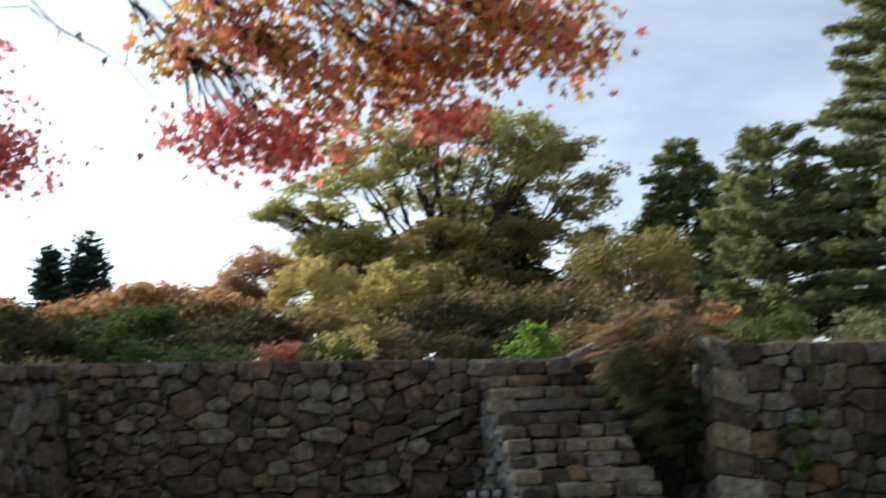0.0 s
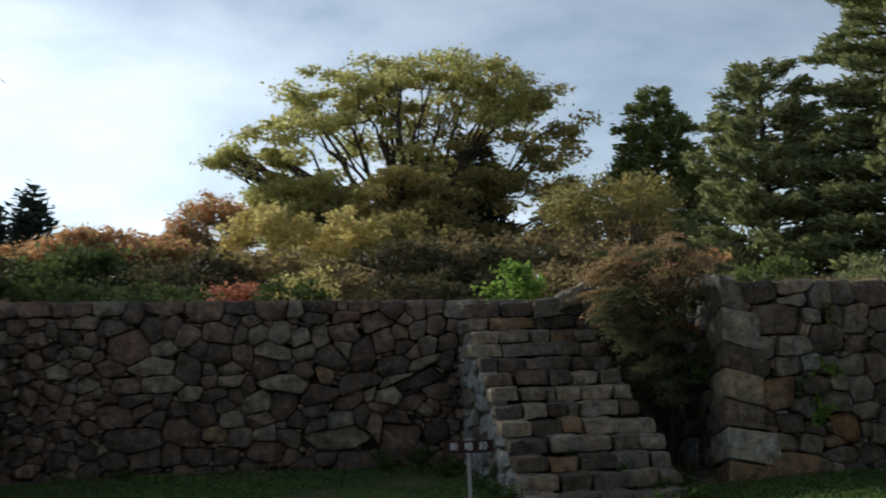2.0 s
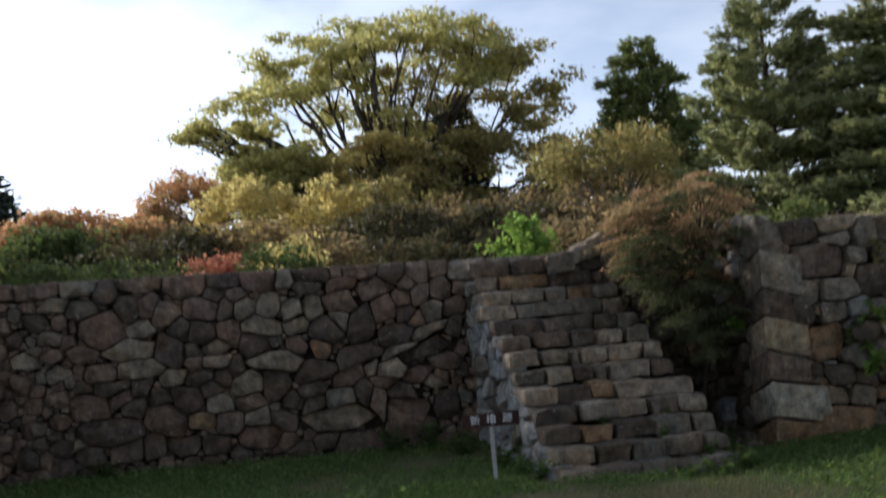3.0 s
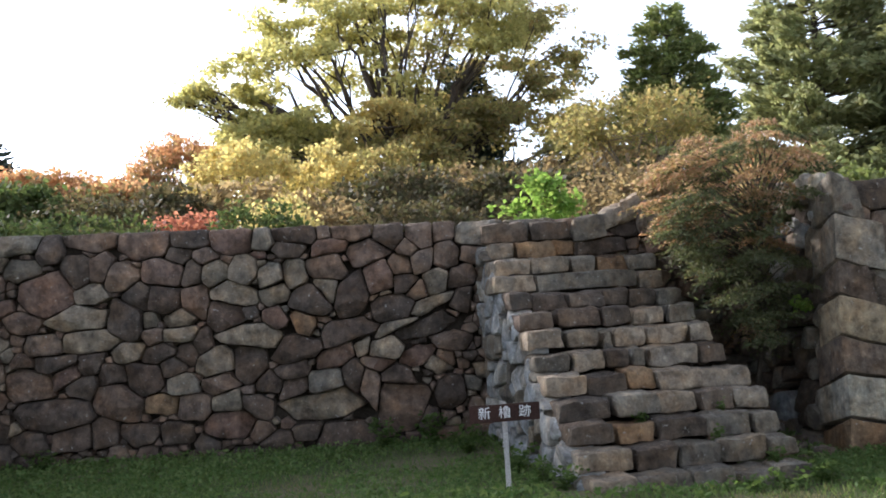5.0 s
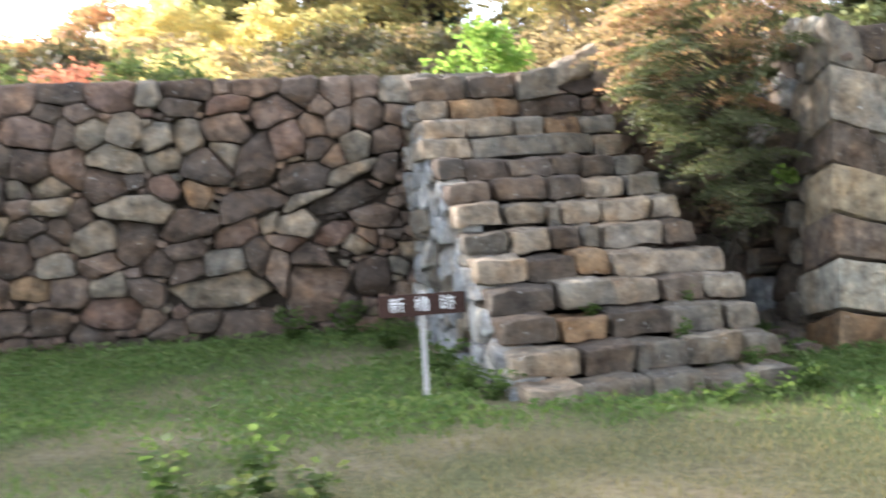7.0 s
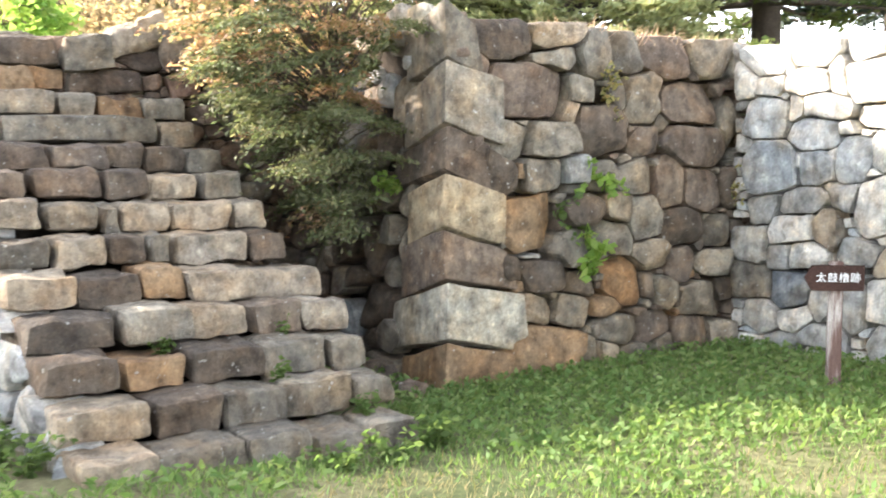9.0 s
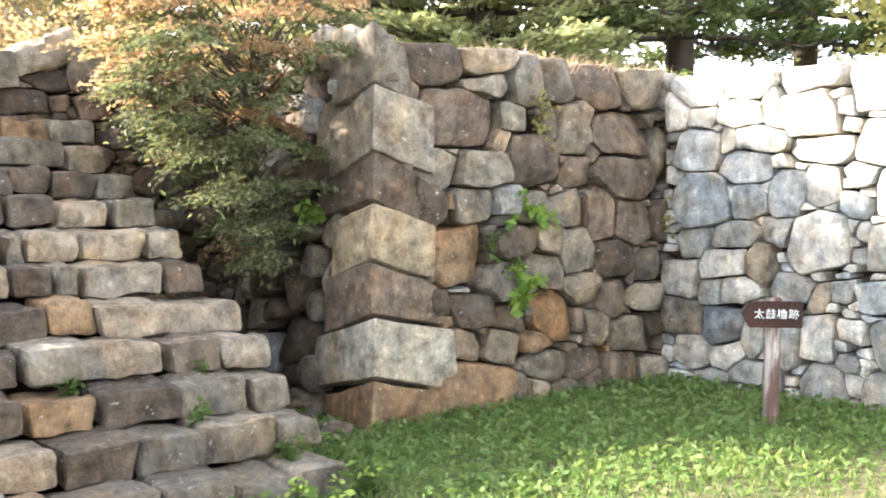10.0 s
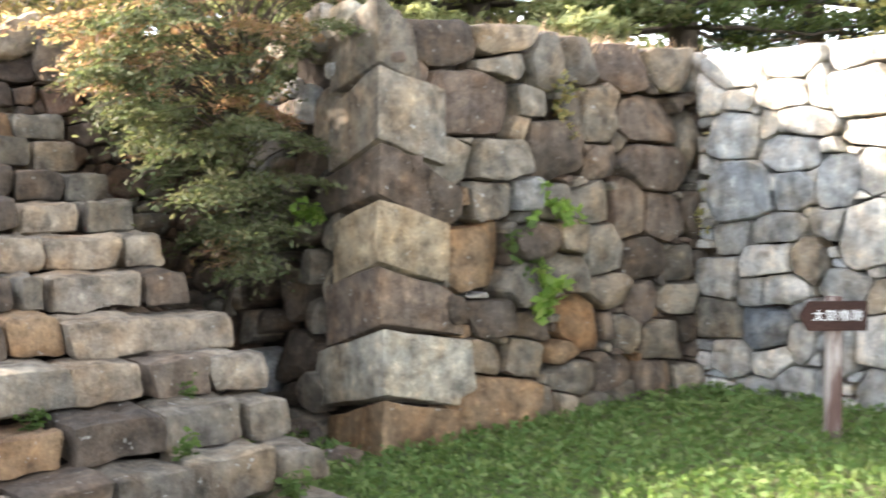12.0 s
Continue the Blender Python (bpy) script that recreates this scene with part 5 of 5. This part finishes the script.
rng = np.random.default_rng(191)
mp = thing("maple_tree", (-5.2, 4.6, 0.4), "maple with drooping boughs in red and orange autumn leaf", "tree")
mbase = np.array([-5.2, 4.6, 0.4])
tubes = Tubes(7)
tubes.add([(0, 0, -0.4), (0.1, 0.05, 1.2), (0.5, 0.2, 2.4), (1.1, 0.4, 3.4), (1.9, 0.5, 4.2)], [0.2, 0.15, 0.12, 0.09, 0.06])
P0, P1, P2 = (-3.3, 5.1, 5.0), (-1.9, 5.5, 4.7), (-3.6, 5.0, 4.4)
BOUGHS = ((P1, (-0.98, 5.95, 3.48), 0.24, 18), (P1, (-0.62, 6.0, 3.66), 0.26, 20), (P1, (-0.25, 6.1, 3.88), 0.3, 26), (P1, (0.15, 6.0, 3.9), 0.28, 26), (P1, (0.5, 6.0, 4.05), 0.24, 20), (P1, (0.75, 6.05, 3.86), 0.12, 7),
          (P1, (-0.9, 5.9, 4.0), 0.28, 18), (P1, (-0.3, 5.7, 4.3), 0.36, 26), (P1, (0.2, 5.8, 4.4), 0.34, 24), (P1, (-1.3, 5.8, 3.85), 0.14, 5), (P1, (0.02, 6.3, 3.56), 0.15, 8), (P1, (-0.75, 6.05, 3.40), 0.16, 10),
          (P2, (-3.15, 8.2, 3.74), 0.22, 13), (P2, (-3.0, 7.4, 4.25), 0.28, 11), (P2, (-3.3, 8.4, 4.1), 0.32, 15), (P2, (-2.9, 8.1, 3.95), 0.2, 9), ((-4.7, 4.8, 1.8), (-3.52, 8.1, 1.86), 0.17, 16))
tubes.bent(rng, Vector(P0) - Vector(mbase), Vector(P1) - Vector(mbase), 0.03, 0.018, 5, 0.03)
tubes.bent(rng, Vector((1.9, 0.5, 4.2)), Vector(P0) - Vector(mbase), 0.05, 0.03, 3)
groups = {"red": [], "pink": [], "orange": []}
for root, tip, r, count in BOUGHS:
    root, tip = Vector(root), Vector(tip)
    pts = tubes.bent(rng, root - Vector(mbase), tip - Vector(mbase), 0.008, 0.003, 7, 0.05, 0.06)
    for _ in range(count):
        c = np.array(tip) + rng.normal(size=3) * np.array([r * 0.62, r * 0.7, r * 0.36])
        tubes.bent(rng, pts[5], Vector(c - mbase), 0.006, 0.002, 3, 0.05)
        leaves = c + rng.normal(size=(26, 3)) * np.array([0.095, 0.095, 0.065])
        groups["orange" if tip.z < 2 else "pink" if tip.x < -2 or tip.z < 3.6 else "red"].append(leaves)
# thin bare twigs that reach past the leaves
for a, b in (((-3.0, 7.4, 3.9), (-2.6, 7.6, 3.5)), ((-3.0, 7.4, 3.9), (-2.5, 7.5, 3.45)), ((-3.3, 5.1, 4.6), (-1.35, 5.6, 3.75)), ((-2.2, 5.6, 4.4), (-1.3, 5.9, 3.6))):
    p = tubes.bent(rng, Vector(a) - Vector(mbase), Vector(b) - Vector(mbase), 0.006, 0.002, 7, -0.04, 0.05)
    for q in p[3::2]:
        e = q + Vector(rng.normal(size=3)) * 0.14 + Vector((0.1, 0, -0.08))
        tubes.bent(rng, q, e, 0.003, 0.001, 3)
tagged(part_mesh("bough", tubes.mesh("bough"), BARK, mp), kind="stuff")
for key, material in (("red", LEAF_MAPLE), ("pink", LEAF_MAPLE_PINK), ("orange", LEAF_MAPLE_ORANGE)):
    pts = np.concatenate(groups[key]) - mbase
    part_mesh("leaves", fast_polys("leaves", star_leaves(rng, pts, 0.08), 10), material, mp)


# ---- grass and weeds ----
def blades(rng, pts, height, width, lean=0.5):
    n = len(pts)
    a = rng.uniform(0, 2 * math.pi, n)
    side = np.stack([np.cos(a), np.sin(a), np.zeros(n)], 1) * (width * rng.uniform(0.6, 1.4, n))[:, None] * 0.5
    tip = rng.normal(size=(n, 3)) * lean
    tip[:, 2] = 1
    tip = unit(tip) * (height * rng.uniform(0.45, 1.4, n))[:, None]
    return np.stack([pts - side, pts + side, pts + tip], 1)


def ground_points(rng, n, x0, x1, y0, y1, keep):
    pts = []
    xy = rng.uniform((x0, y0), (x1, y1), (n, 2))
    for x, y in xy:
        if behind_walls(x, y) or y > a_line(x) - 0.05 or (x < -6.0 and y > 15.5):
            continue
        if y > 17.08 + 0.1055 * (x - 3.71) and x > 3.6:
            continue
        if x > 6.44 + 0.164 * (17.44 - y):
            continue
        if y > 15.2 + 0.27 * (x - 0.98) and 0.7 < x < 2.9:
            continue
        if keep(x, y):
            pts.append((x, y, ground_z(x, y) - 0.005))
    return np.array(pts)


def dryness(x, y):
    v = noise.noise(Vector((x * 0.45, y * 0.7, 7.0))) * 0.9 + noise.noise(Vector((x * 1.7, y * 1.7, 2.0))) * 0.35
    trodden = max(0.0, min(1.0, (15.5 - y) / 1.3)) * (0.35 + 0.65 * max(0.0, min(1.0, (x + 0.6) / 1.2)))
    return v + 1.15 * trodden - 0.24 - 0.6 * max(0.0, min(1.0, (x - 2.7) / 0.8))


rng = np.random.default_rng(201)
green = ground_points(rng, 150000, -7, 8, 11.5, 19.4, lambda x, y: rng.uniform(-0.25, 0.45) > dryness(x, y))
tagged(part_mesh("grass", fast_polys("grass", blades(rng, green, 0.06, 0.015, 0.7), 3), GRASS), "short green grass below the walls", "grass", kind="stuff")
dry = ground_points(rng, 110000, -7, 8, 11.0, 17.5, lambda x, y: rng.uniform(-0.1, 0.7) < dryness(x, y))
tagged(part_mesh("dry_grass", fast_polys("dry_grass", blades(rng, dry, 0.06, 0.008, 0.9), 3), GRASS_DRY), "trodden dry grass", "grass", kind="stuff")
clover = ground_points(rng, 80000, -6, 7.5, 12.5, 19.3, lambda x, y: rng.uniform(-0.5, 0.15) > dryness(x, y))
clover[:, 2] += rng.uniform(0.02, 0.075, len(clover))
tagged(part_mesh("clover", fast_polys("clover", leaf_quads(rng, clover, 0.06, 0.42, flat=0.28), 4), GRASS), "low broad-leaved ground cover", "ground cover", kind="stuff")


def weed(at, label, height, count, leaf, material, seed, spread=0.16):
    rng = np.random.default_rng(seed)
    w = thing("weed", at, label, "plant")
    tubes = Tubes(4)
    pts, ways = [], []
    for _ in range(count):
        a, h = rng.uniform(0, 2 * math.pi), height * rng.uniform(0.6, 1.15)
        top = Vector((math.cos(a) * spread * rng.uniform(0.3, 1.2), math.sin(a) * spread * rng.uniform(0.3, 1.2), h))
        path = tubes.bent(rng, (0, 0, -0.02), top, 0.004, 0.0015, 4, 0.02)
        for q in path[1:]:
            for _ in range(3):
                d = rng.normal(size=3) * np.array([1, 1, 0.35])
                d /= np.linalg.norm(d)
                pts.append(np.array(q) + d * leaf * 0.5)
                ways.append(d)
    tagged(part_mesh("stem", tubes.mesh("stem"), LEAF_WEED, w), kind="stuff")
    part_mesh("leaves", fast_polys("leaves", leaf_quads(rng, np.array(pts), leaf, 0.5, along=np.array(ways), spread=0.2, flat=0.4), 4), material, w)
    return w


for x, y, h, n, leaf, m, s in ((-0.55, 13.7, 0.34, 10, 0.07, LEAF_WEED, 301), (-0.95, 13.5, 0.34, 9, 0.07, LEAF_WEED, 302), (-0.3, 13.35, 0.2, 12, 0.06, LEAF_DEEP, 303), (-0.65, 13.3, 0.2, 14, 0.06, LEAF_DEEP, 315),
                               (2.55, 15.40, 0.14, 9, 0.055, LEAF_WEED, 304), (2.25, 15.32, 0.12, 7, 0.055, LEAF_WEED, 305), (2.85, 15.6, 0.16, 10, 0.06, LEAF_WEED, 306), (3.0, 15.75, 0.14, 8, 0.055, LEAF_WEED, 307),
                               (0.7, 15.9, 0.2, 12, 0.065, LEAF_WEED, 308), (0.8, 15.6, 0.16, 9, 0.06, LEAF_WEED, 309), (0.55, 16.8, 0.22, 12, 0.07, LEAF_WEED, 310), (0.2, 18.2, 0.25, 12, 0.07, LEAF_WEED, 311),
                               (-0.6, 18.7, 0.28, 12, 0.07, LEAF_WEED, 312), (-0.1, 18.75, 0.3, 12, 0.07, LEAF_WEED, 313), (-4.2, 18.8, 0.2, 10, 0.07, LEAF_WEED, 314)):
    weed((x, y, ground_z(x, y)), "leafy green weed in the grass", h, n, leaf, m, s)
# weeds in the joints of the steps
for u, k, h, n, leaf, s in ((1.35, 1, 0.14, 6, 0.05, 341), (1.55, 2, 0.16, 9, 0.035, 342), (0.75, 2, 0.08, 6, 0.04, 343), (1.75, 0, 0.16, 8, 0.055, 344)):
    p = foot + step_d * u + rise_d * (RUN * (k + 1) - 0.05) + Vector((0, 0, RISE * (k + 1) - 0.12 - 0.05 * u))
    weed(tuple(p), "weed sprouting from a joint of the steps", h, n, leaf, LEAF_WEED, s, 0.07)


def climber(at, label, out, reach, count, leaf, material, seed):
    """A plant that roots in a joint of the wall and hangs over the face."""
    rng = np.random.default_rng(seed)
    w = thing("wall_plant", at, label, "plant")
    tubes = Tubes(4)
    pts, ways = [], []
    for _ in range(count):
        end = Vector(out) * rng.uniform(0.05, 0.16) + Vector((rng.normal() * reach[0], rng.normal() * reach[0] * 0.3, rng.uniform(-reach[1], reach[1])))
        path = tubes.bent(rng, -Vector(out) * 0.06, end, 0.004, 0.0015, 4, 0.1)
        for q in path[1:]:
            for _ in range(3):
                d = rng.normal(size=3) + np.array(out) * 0.8
                d /= np.linalg.norm(d)
                pts.append(np.array(q) + d * leaf * 0.45)
                ways.append(d)
    tagged(part_mesh("stem", tubes.mesh("stem"), LEAF_WEED, w), kind="stuff")
    part_mesh("leaves", fast_polys("leaves", leaf_quads(rng, np.array(pts), leaf, 0.62, along=np.array(ways), spread=0.3), 4), material, w)
    return w


out_c = (0.105, -0.994, 0)
face_place = wall_frame((3.706, 17.159), (2.57, 0.271), 0.05, 1.085, (-0.033, 0.048), 0.05)
climber(face_place(1.18, 0.62, 0.02), "bright green creeper rooted in the wall's joints", out_c, (0.10, 0.22), 14, 0.09, LEAF_GREEN, 321)
climber(face_place(1.10, 0.92, 0.02), "thin dull green creeper in the wall's joints", out_c, (0.11, 0.16), 9, 0.07, LEAF_WEED, 326)
climber(face_place(1.34, 1.17, 0.02), "small green creeper rooted in the wall's joints", out_c, (0.12, 0.12), 9, 0.075, LEAF_GREEN, 322)
climber(face_place(1.47, 1.72, 0.02), "moss and dry fern in the wall's joints", out_c, (0.05, 0.25), 14, 0.04, LEAF_OLIVE, 323)
climber(face_place(2.63, 1.05, 0.02), "dry fern tuft in the wall's inner corner", out_c, (0.06, 0.16), 12, 0.045, LEAF_OLIVE, 324)
climber(yard(3.20, 16.95, 1.16), "light green sprig beside the bastion", (-0.99, -0.1, 0), (0.05, 0.1), 9, 0.06, LEAF_GREEN, 325)

# dry straw on top of the corner bastion
rng = np.random.default_rng(331)
straw = []
for _ in range(900):
    u, back = rng.uniform(0.9, 2.7), rng.uniform(0.12, 0.7)
    p = corner + face_d * u * 1.085 + flank_d * back
    straw.append((p.x, p.y, 2.36 - 0.034 * u))
tagged(part_mesh("dry_straw", fast_polys("dry_straw", blades(rng, np.array(straw), 0.17, 0.010, 0.8), 3), STRAW), "reddish dry grass on top of the bastion", "dry grass", kind="stuff")
rng = np.random.default_rng(332)
top_grass = []
for _ in range(9000):
    x, y = rng.uniform(-9, 9), rng.uniform(15.8, 24)
    if behind_walls(x, y):
        top_grass.append((x, y, ground_z(x, y) - 0.01))
tagged(part_mesh("terrace_grass", fast_polys("terrace_grass", blades(rng, np.array(top_grass), 0.16, 0.014, 0.6), 3), GRASS_DRY), "tall dry grass on the terrace", "grass", kind="stuff")
